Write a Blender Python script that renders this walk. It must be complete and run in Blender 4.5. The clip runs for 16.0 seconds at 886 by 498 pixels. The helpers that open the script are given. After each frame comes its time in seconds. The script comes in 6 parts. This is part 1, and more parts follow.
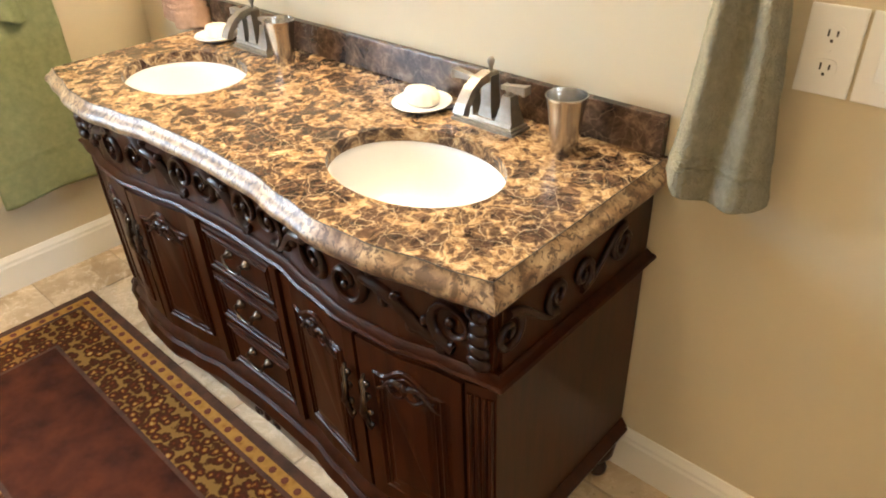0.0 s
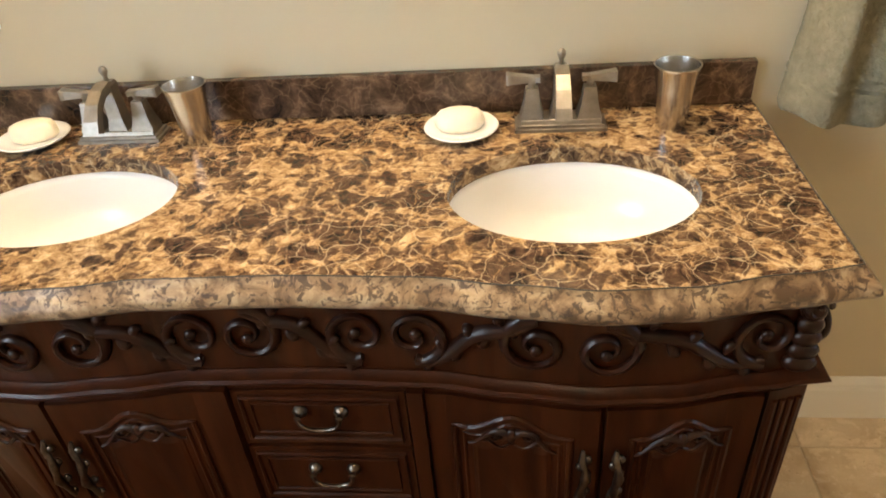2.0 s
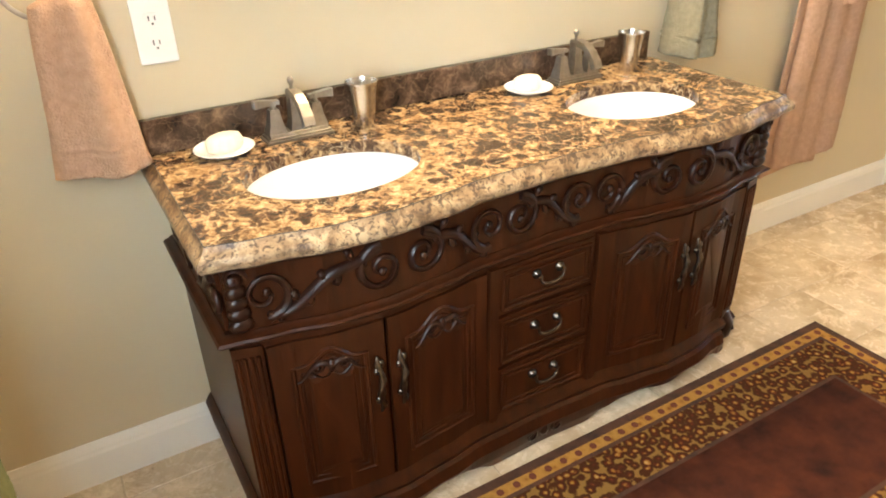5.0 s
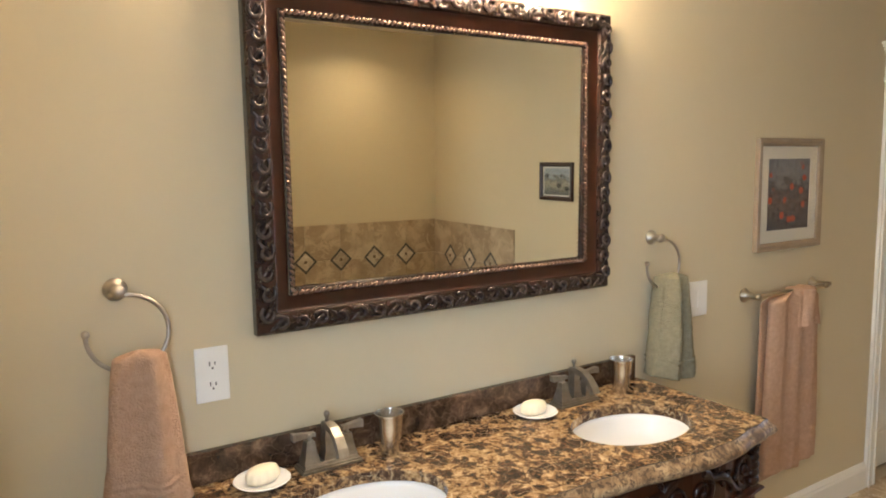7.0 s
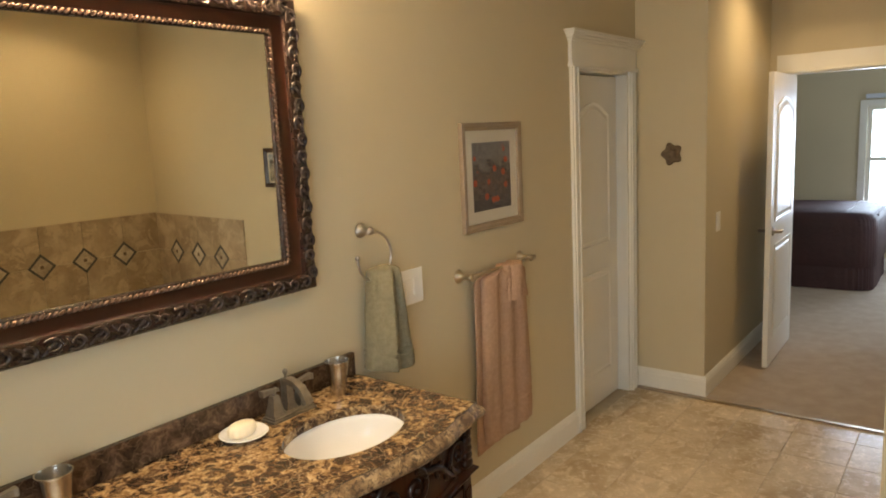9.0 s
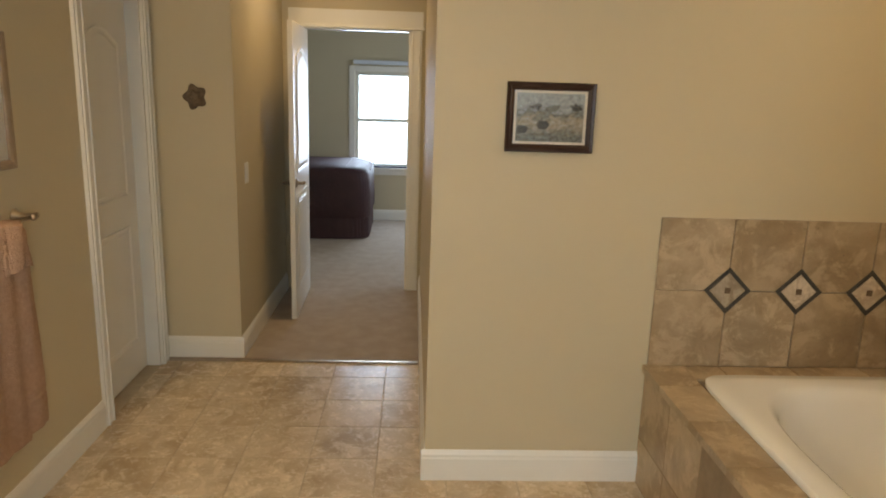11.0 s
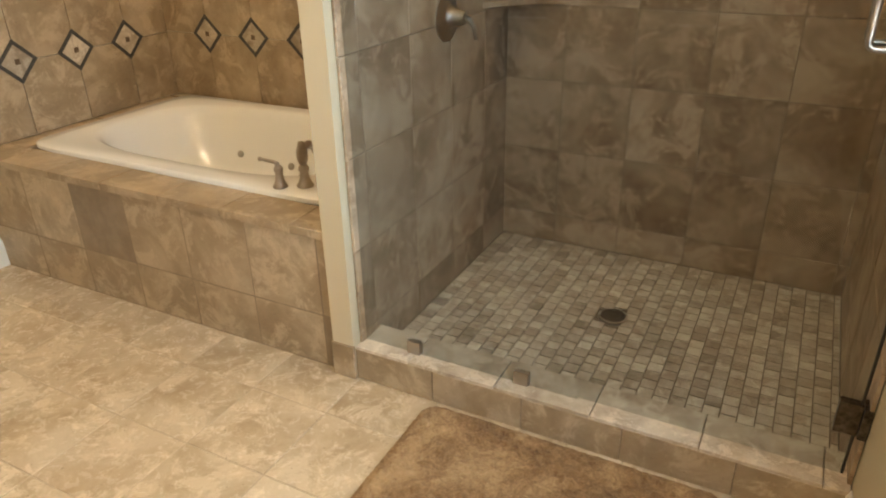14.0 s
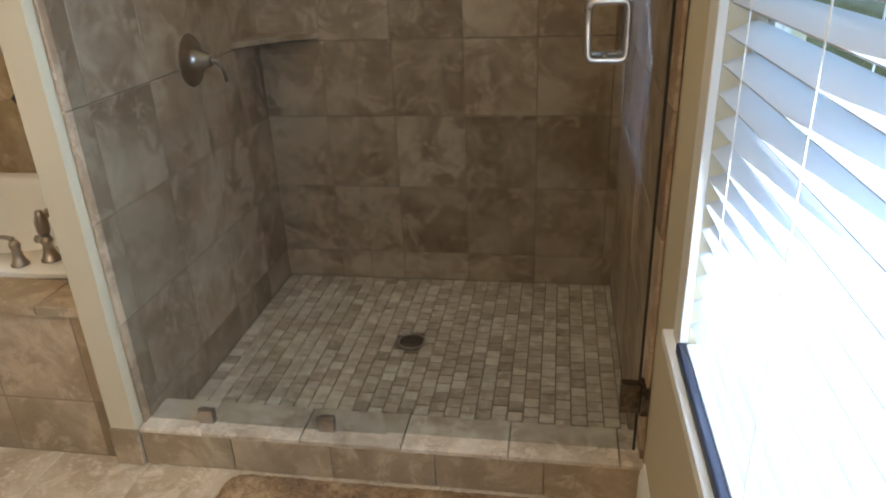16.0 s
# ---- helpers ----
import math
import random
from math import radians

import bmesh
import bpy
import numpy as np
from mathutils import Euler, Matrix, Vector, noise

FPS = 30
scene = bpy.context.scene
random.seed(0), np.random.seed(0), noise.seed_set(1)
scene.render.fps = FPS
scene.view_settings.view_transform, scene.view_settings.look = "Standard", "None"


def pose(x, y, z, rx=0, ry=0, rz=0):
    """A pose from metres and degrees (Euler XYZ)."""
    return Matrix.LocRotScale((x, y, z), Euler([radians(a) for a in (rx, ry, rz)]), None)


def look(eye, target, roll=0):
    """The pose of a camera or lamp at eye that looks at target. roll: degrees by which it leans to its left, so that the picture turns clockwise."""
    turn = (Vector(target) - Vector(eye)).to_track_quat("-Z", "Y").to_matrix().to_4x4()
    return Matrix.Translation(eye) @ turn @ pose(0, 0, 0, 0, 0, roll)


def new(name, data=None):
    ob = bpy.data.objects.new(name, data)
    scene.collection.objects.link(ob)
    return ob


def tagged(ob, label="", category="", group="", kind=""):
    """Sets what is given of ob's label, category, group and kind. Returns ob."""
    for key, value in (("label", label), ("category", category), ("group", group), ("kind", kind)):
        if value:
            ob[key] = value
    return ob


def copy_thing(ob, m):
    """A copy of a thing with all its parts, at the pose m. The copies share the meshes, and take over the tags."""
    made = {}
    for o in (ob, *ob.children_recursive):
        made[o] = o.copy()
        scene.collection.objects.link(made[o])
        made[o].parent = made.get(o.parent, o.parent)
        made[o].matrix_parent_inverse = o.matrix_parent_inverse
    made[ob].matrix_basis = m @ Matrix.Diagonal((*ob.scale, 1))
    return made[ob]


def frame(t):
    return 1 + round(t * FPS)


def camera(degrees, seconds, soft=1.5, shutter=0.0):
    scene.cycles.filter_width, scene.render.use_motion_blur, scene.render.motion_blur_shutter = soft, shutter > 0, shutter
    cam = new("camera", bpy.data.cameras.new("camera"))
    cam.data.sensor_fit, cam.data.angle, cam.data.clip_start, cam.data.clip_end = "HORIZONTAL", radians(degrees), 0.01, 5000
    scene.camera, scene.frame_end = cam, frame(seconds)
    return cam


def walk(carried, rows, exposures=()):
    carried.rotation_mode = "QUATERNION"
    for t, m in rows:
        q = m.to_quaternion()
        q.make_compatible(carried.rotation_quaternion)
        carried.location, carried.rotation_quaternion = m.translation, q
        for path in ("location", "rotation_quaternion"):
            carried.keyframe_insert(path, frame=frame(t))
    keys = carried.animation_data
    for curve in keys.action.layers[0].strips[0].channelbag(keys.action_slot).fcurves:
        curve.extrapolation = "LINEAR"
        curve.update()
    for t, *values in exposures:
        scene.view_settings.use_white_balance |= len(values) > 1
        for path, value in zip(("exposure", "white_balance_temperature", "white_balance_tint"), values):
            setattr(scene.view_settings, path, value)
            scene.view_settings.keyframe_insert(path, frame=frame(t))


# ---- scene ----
cam = camera(64.7, 16.0, soft=1.9)
EXPOSURES = [(0.0, 0.90, 6450, 10), (1.5, 0.50, 6600, 10), (2.0, 0.34, 6700, 10), (2.5, 0.38, 6700, 10), (3.2, 0.66, 6650, 10), (5.5, 0.98, 6900, 10), (6.0, 0.52, 6700, 10), (6.5, 0.22, 6500, 10), (7.5, -0.12, 6200, 10), (8.5, -0.30, 7300, 10), (9.5, -0.24, 7800, 10), (10.0, -0.32, 7900, 10), (12.5, -0.72, 6900, 10), (13.0, -0.42, 7100, 10), (13.5, -0.28, 7250, 10), (14.0, -0.05, 7000, 10), (14.5, 0.0, 6500, 10), (16.0, -0.40, 6000, 10)]
PATH = [
    (0, (0.284, -1.193, 1.515), (-0.876, 0.006, 0.412), -2.6),
    (0.5, (0.028, -1.304, 1.503), (-0.921, 0.098, 0.448), -3.1),
    (1, (-0.227, -1.391, 1.509), (-0.924, 0.126, 0.408), -4.4),
    (1.5, (-0.437, -1.36, 1.499), (-0.965, 0.236, 0.412), -5.9),
    (2, (-0.709, -1.326, 1.486), (-0.915, 0.297, 0.336), -4.9),
    (2.5, (-0.918, -1.36, 1.447), (-0.912, 0.274, 0.294), -3.5),
    (3, (-1.176, -1.459, 1.453), (-0.889, 0.16, 0.314), -2.2),
    (5.5, (-2.077, -1.784, 1.527), (-1.168, -0.227, 0.661), -2.2),
    (6, (-2.084, -1.856, 1.631), (-1.162, -0.203, 0.986), -1.0),
    (6.5, (-2.191, -1.774, 1.582), (-1.135, -0.115, 1.216), -1.0),
    (7, (-2.193, -1.758, 1.678), (-1.125, -0.083, 1.447), -0.9),
    (7.5, (-2.129, -1.84, 1.756), (-1.118, -0.123, 1.588), -0.9),
    (8, (-2.098, -1.85, 1.766), (-0.964, -0.214, 1.572), -1.2),
    (8.5, (-2.118, -1.823, 1.759), (-0.74, -0.389, 1.548), -2.5),
    (9, (-1.957, -1.774, 1.74), (-0.4, -0.562, 1.415), -2.9),
    (9.5, (-1.801, -1.868, 1.724), (-0.127, -0.834, 1.363), -3.8),
    (10, (-1.631, -1.728, 1.669), (0.221, -1.074, 1.291), -1.6),
    (12.5, (-1.882, -1.023, 1.615), (-0.268, -2.071, 1.072), 0.2),
    (13, (-2.007, -0.854, 1.595), (-0.616, -2.175, 1.028), -2.0),
    (13.5, (-2.062, -0.902, 1.549), (-0.811, -2.288, 0.832), -2.7),
    (14, (-2.083, -0.832, 1.465), (-1.245, -2.415, 0.575), -1.2),
    (14.5, (-2.071, -0.82, 1.402), (-1.587, -2.477, 0.391), -0.8),
    (15, (-2.085, -0.831, 1.383), (-1.73, -2.503, 0.344), -2.6),
    (15.5, (-2.093, -0.869, 1.416), (-1.768, -2.624, 0.514), -2.9),
    (16, (-2.116, -0.902, 1.447), (-1.802, -2.699, 0.629), -2.4),
]
walk(cam, [(t, look(eye, target, roll)) for t, eye, target, roll in PATH], EXPOSURES)

# ---- world, sun and lamps ----
world = bpy.data.worlds.new("sky")
scene.world = world
world.use_nodes = True
_bg = world.node_tree.nodes["Background"]
_sky = world.node_tree.nodes.new("ShaderNodeTexSky")
_sky.sky_type, _sky.sun_disc = "NISHITA", False
_sky.sun_elevation, _sky.sun_rotation = radians(48), radians(200)
world.node_tree.links.new(_sky.outputs[0], _bg.inputs[0])
_bg.inputs[1].default_value = 0.15


def lamp(name, kind, m, power, color, size=0.1, size_y=None, spread=None):
    data = bpy.data.lights.new(name, kind)
    data.energy, data.color = power, color
    if kind == "AREA":
        data.shape = "RECTANGLE" if size_y else "DISK"
        data.size = size
        if size_y:
            data.size_y = size_y
        if spread:
            data.spread = radians(spread)
    elif kind == "SUN":
        data.angle = size
    else:
        data.shadow_soft_size = size
    ob = new(name, data)
    ob.matrix_world = m
    return ob


WARM = (1.0, 0.765, 0.48)
SOFT = (1.0, 0.80, 0.55)
DAY = (0.70, 0.85, 1.0)
lamp("sun", "SUN", look((0, 0, 8), (3.0, 5.0, 0)), 3.0, (1.0, 0.95, 0.86), 0.01)
for i in range(4):
    lamp("vanity_bulb", "POINT", pose(-1.43 + 0.26 * i, -0.13, 2.275), 14.5, WARM, 0.04)
# Ceiling lights; the last, over the shower, is a fill added to brighten it.
for x, y, p in ((0.25, -3.1, 7.5), (-0.55, -1.45, 5), (3.05, -0.85, 9), (-1.65, -3.05, 6)):
    lamp("assumed_downlight", "AREA", pose(x, y, 2.725), p, WARM, 0.13, spread=140)
lamp("window_daylight", "AREA", look((-2.355, -1.65, 1.42), (0, -1.45, 1.1)), 36.0, DAY, 0.85, 1.4)
lamp("bedroom_daylight_fill", "AREA", look((6.93, -1.15, 1.3), (4, -1.0, 1.0)), 48.0, (0.50, 0.68, 1.0), 1.1, 1.3)
# Added fill inside the bedroom; there is no window on this side.
lamp("bedroom_daylight_fill", "AREA", look((5.6, -3.4, 1.5), (5.5, -1.0, 0.6)), 42.0, (0.58, 0.74, 1.0), 1.6, 1.3)


# ---- materials ----
def material(name):
    m = bpy.data.materials.new(name)
    m.use_nodes = True
    nt = m.node_tree
    return m, nt, nt.nodes["Principled BSDF"]


def node(nt, kind, **kw):
    n = nt.nodes.new("ShaderNode" + kind)
    for k, v in kw.items():
        n.inputs[k].default_value = v
    return n


def ramp(nt, fac, stops):
    r = nt.nodes.new("ShaderNodeValToRGB")
    while len(r.color_ramp.elements) < len(stops):
        r.color_ramp.elements.new(0.5)
    for e, (p, c) in zip(r.color_ramp.elements, stops):
        e.position, e.color = p, (*c, 1)
    nt.links.new(fac, r.inputs[0])
    return r.outputs[0]


def coords(nt, scale=(1, 1, 1), shift=0.0):
    """Object coordinates; with shift, moved by each object's random number."""
    tc = nt.nodes.new("ShaderNodeTexCoord")
    mp = nt.nodes.new("ShaderNodeMapping")
    mp.inputs["Scale"].default_value = scale
    nt.links.new(tc.outputs["Object"], mp.inputs[0])
    if shift:
        info = nt.nodes.new("ShaderNodeObjectInfo")
        mul = nt.nodes.new("ShaderNodeMath")
        mul.operation = "MULTIPLY"
        mul.inputs[1].default_value = shift
        nt.links.new(info.outputs["Random"], mul.inputs[0])
        nt.links.new(mul.outputs[0], mp.inputs["Location"])
    return mp.outputs[0]


def noise_tex(nt, vec, scale, detail=4.0, rough=0.55, dist=0.0):
    n = node(nt, "TexNoise", Scale=scale, Detail=detail, Roughness=rough, Distortion=dist)
    nt.links.new(vec, n.inputs["Vector"])
    return n.outputs["Fac"]


def bump(nt, bsdf, height, strength=0.3, dist=0.002):
    b = node(nt, "Bump", Strength=strength, Distance=dist)
    nt.links.new(height, b.inputs["Height"])
    nt.links.new(b.outputs[0], bsdf.inputs["Normal"])


def mixc(nt, fac, a, b, mode="MIX"):
    m = nt.nodes.new("ShaderNodeMix")
    m.data_type, m.blend_type = "RGBA", mode
    for v, k in ((fac, 0), (a, 6), (b, 7)):
        if isinstance(v, (int, float)):
            m.inputs[k].default_value = v
        elif isinstance(v, tuple):
            m.inputs[k].default_value = (*v, 1)
        else:
            nt.links.new(v, m.inputs[k])
    return m.outputs[2]


def mathn(nt, op, a, b=0.0):
    m = nt.nodes.new("ShaderNodeMath")
    m.operation = op
    for v, k in ((a, 0), (b, 1)):
        if isinstance(v, (int, float)):
            m.inputs[k].default_value = v
        else:
            nt.links.new(v, m.inputs[k])
    return m.outputs[0]


def mottled(name, c1, c2, scale, rough=0.6, metal=0.0, bscale=80, bstr=0.15, bdist=0.001, shift=0.0, stretch=(1, 1, 1)):
    m, nt, b = material(name)
    v = coords(nt, stretch, shift)
    n = noise_tex(nt, v, scale, 5, 0.6)
    nt.links.new(ramp(nt, n, [(0.3, c1), (0.7, c2)]), b.inputs["Base Color"])
    b.inputs["Roughness"].default_value, b.inputs["Metallic"].default_value = rough, metal
    if bstr:
        bump(nt, b, noise_tex(nt, v, bscale, 3), bstr, bdist)
    return m


PAINT = mottled("wall_paint", (0.565, 0.485, 0.335), (0.585, 0.505, 0.35), 1.5, 0.55, bscale=220, bstr=0.12, bdist=0.0006)
CEIL = mottled("ceiling_paint", (0.72, 0.69, 0.62), (0.75, 0.72, 0.65), 2, 0.7, bscale=150, bstr=0.1)
WHITE = mottled("white_gloss_paint", (0.78, 0.76, 0.70), (0.82, 0.80, 0.74), 3, 0.35, bscale=60, bstr=0.05, bdist=0.0005)
PLASTIC = mottled("white_plastic", (0.80, 0.79, 0.76), (0.82, 0.81, 0.78), 3, 0.3, bstr=0.0)
DARKGAP = mottled("dark_slot", (0.02, 0.018, 0.015), (0.03, 0.025, 0.02), 3, 0.6, bstr=0.0)
CERAMIC = mottled("white_porcelain", (0.76, 0.76, 0.77), (0.78, 0.78, 0.79), 2, 0.12, bstr=0.0)
ACRYLIC = mottled("white_acrylic", (0.79, 0.78, 0.75), (0.82, 0.81, 0.78), 2, 0.1, bstr=0.0)
SOAP = mottled("cream_soap", (0.82, 0.74, 0.58), (0.85, 0.77, 0.62), 20, 0.45, bstr=0.1)
NICKEL = mottled("brushed_nickel", (0.40, 0.36, 0.32), (0.50, 0.45, 0.40), 30, 0.34, 1.0, bscale=400, bstr=0.05, bdist=0.0003)
SATIN = mottled("satin_nickel", (0.24, 0.215, 0.185), (0.36, 0.325, 0.285), 40, 0.46, 1.0, bscale=400, bstr=0.1, bdist=0.0004)
STEEL = mottled("brushed_steel", (0.52, 0.50, 0.47), (0.60, 0.58, 0.55), 30, 0.24, 1.0, bscale=200, bstr=0.1, bdist=0.0003, stretch=(3, 3, 0.1))
BRONZE = mottled("dark_antique_metal", (0.05, 0.040, 0.032), (0.20, 0.165, 0.135), 60, 0.3, 1.0, bstr=0.1)
BRASSY = mottled("aged_nickel", (0.38, 0.32, 0.24), (0.50, 0.43, 0.33), 30, 0.3, 1.0, bstr=0.05)
CARPET = mottled("beige_carpet", (0.34, 0.27, 0.21), (0.42, 0.34, 0.27), 9, 0.95, bscale=350, bstr=0.8, bdist=0.004)
PINK = mottled("pink_terry", (0.43, 0.275, 0.192), (0.52, 0.345, 0.248), 60, 0.95, bscale=190, bstr=1.0, bdist=0.006)
SAGE = mottled("sage_terry", (0.195, 0.176, 0.120), (0.255, 0.232, 0.162), 60, 0.95, bscale=190, bstr=1.0, bdist=0.006)
GREEN = mottled("green_terry", (0.20, 0.22, 0.11), (0.27, 0.29, 0.15), 40, 0.95, bscale=420, bstr=0.9, bdist=0.004)
WALNUT = mottled("dark_mahogany", (0.015, 0.0038, 0.0011), (0.044, 0.0108, 0.0030), 7, 0.32, bscale=60, bstr=0.1, stretch=(6, 6, 0.7))
CARVED = mottled("carved_mahogany", (0.008, 0.0027, 0.0014), (0.029, 0.0085, 0.0038), 25, 0.32, bscale=90, bstr=0.2)
FRAMEDK = mottled("black_brown_frame", (0.010, 0.006, 0.005), (0.035, 0.016, 0.012), 30, 0.25, bscale=90, bstr=0.2)
FRAMERED = mottled("red_brown_frame", (0.018, 0.005, 0.003), (0.042, 0.010, 0.005), 12, 0.28, bscale=90, bstr=0.1)
FRAMEHI = mottled("worn_silver_carving", (0.014, 0.008, 0.007), (0.075, 0.056, 0.052), 45, 0.22, 0.3, bscale=120, bstr=0.2)
ROPE = mottled("worn_bronze_rope", (0.07, 0.030, 0.018), (0.22, 0.145, 0.11), 70, 0.3, 0.5, bstr=0.1)
BEDDING = mottled("dark_plum_bedding", (0.030, 0.008, 0.010), (0.050, 0.014, 0.016), 4, 0.6, bscale=30, bstr=0.4, bdist=0.01)
PICFRAME = mottled("champagne_wood_frame", (0.24, 0.175, 0.115), (0.31, 0.235, 0.165), 25, 0.4, bstr=0.1)
BLACKWOOD = mottled("dark_brown_frame", (0.022, 0.008, 0.005), (0.04, 0.015, 0.010), 20, 0.35, bstr=0.1)
MATBOARD = mottled("cream_mat_board", (0.70, 0.66, 0.57), (0.74, 0.70, 0.61), 5, 0.8, bstr=0.0)
WALNUT.node_tree.nodes["Principled BSDF"].inputs["Specular IOR Level"].default_value = 0.16
CARVED.node_tree.nodes["Principled BSDF"].inputs["Specular IOR Level"].default_value = 0.25
GROUT = mottled("tile_grout", (0.40, 0.32, 0.22), (0.50, 0.405, 0.285), 12, 0.9, bstr=0.2)
GROUTD = mottled("shower_grout", (0.23, 0.175, 0.12), (0.33, 0.255, 0.18), 12, 0.9, bstr=0.2)
GROUTM = mottled("mosaic_grout", (0.16, 0.125, 0.085), (0.25, 0.195, 0.14), 12, 0.9, bstr=0.2)
# White blinds, with the blue cast of daylight put into the colour.
BLIND = mottled("white_blind_daylight_tint", (0.62, 0.68, 0.76), (0.66, 0.72, 0.80), 5, 0.5, bstr=0.0)
OUTDOOR = mottled("garden_green", (0.06, 0.10, 0.03), (0.13, 0.17, 0.06), 1.2, 0.9, bstr=0.0)
INLAY = mottled("dark_slate_inlay", (0.035, 0.035, 0.032), (0.075, 0.07, 0.06), 40, 0.4, bstr=0.1, shift=9)
PLAQUE = mottled("bronze_plaque", (0.10, 0.065, 0.035), (0.17, 0.115, 0.07), 50, 0.6, bstr=0.5)


def travertine(name, dark, mid, light, rough=0.35, cloud=1.0, spread=0.22):
    """Clouded stone: broad drifts, wispy pale patches and fine pits; each piece has its own tone and cut."""
    m, nt, b = material(name)
    v = coords(nt, (1, 1, 1), 11.3)
    big = noise_tex(nt, v, 4.2 * cloud, 6, 0.62, 0.5)
    wisp = noise_tex(nt, v, 8.0 * cloud, 9, 0.74, 0.5)
    fine = noise_tex(nt, v, 26 * cloud, 5, 0.7, 0.8)
    col = ramp(nt, big, [(0.32, dark), (0.46, mid), (0.62, light)])
    pale = tuple(min(1.0, c * 1.18 + 0.02) for c in light)
    col = mixc(nt, mathn(nt, "MULTIPLY", ramp(nt, wisp, [(0.50, (0, 0, 0)), (0.58, (1, 1, 1))]), 0.72), col, pale)
    col = mixc(nt, 0.16, col, ramp(nt, fine, [(0.34, dark), (0.62, light)]))
    pits = ramp(nt, noise_tex(nt, v, 90 * cloud, 3, 0.6), [(0.27, (1, 1, 1)), (0.33, (0, 0, 0))])
    col = mixc(nt, mathn(nt, "MULTIPLY", pits, 0.6), col, tuple(c * 0.45 for c in dark))
    info = nt.nodes.new("ShaderNodeObjectInfo")
    lo = 1.0 - spread
    tint = ramp(nt, info.outputs["Random"], [(0.0, (lo, lo * 0.97, lo * 0.93)), (0.5, (0.95, 0.93, 0.91)), (1.0, (1.06, 1.06, 1.06))])
    nt.links.new(mixc(nt, 1.0, col, tint, "MULTIPLY"), b.inputs["Base Color"])
    nt.links.new(mathn(nt, "ADD", mathn(nt, "MULTIPLY", fine, 0.3), rough - 0.12), b.inputs["Roughness"])
    bump(nt, b, fine, 0.2, 0.0012)
    return m


FLOORTILE = travertine("floor_travertine", (0.40, 0.30, 0.19), (0.53, 0.42, 0.285), (0.64, 0.53, 0.385), 0.22, spread=0.10)
TUBTILE = travertine("tub_travertine", (0.265, 0.193, 0.120), (0.325, 0.245, 0.157), (0.45, 0.355, 0.243), 0.34, spread=0.06)
SHOWERTILE = travertine("shower_travertine", (0.225, 0.146, 0.086), (0.335, 0.235, 0.148), (0.49, 0.380, 0.265), 0.4, spread=0.20)
MOSAIC = travertine("mosaic_travertine", (0.34, 0.265, 0.19), (0.49, 0.405, 0.305), (0.64, 0.56, 0.45), 0.45, 2.0, 0.36)


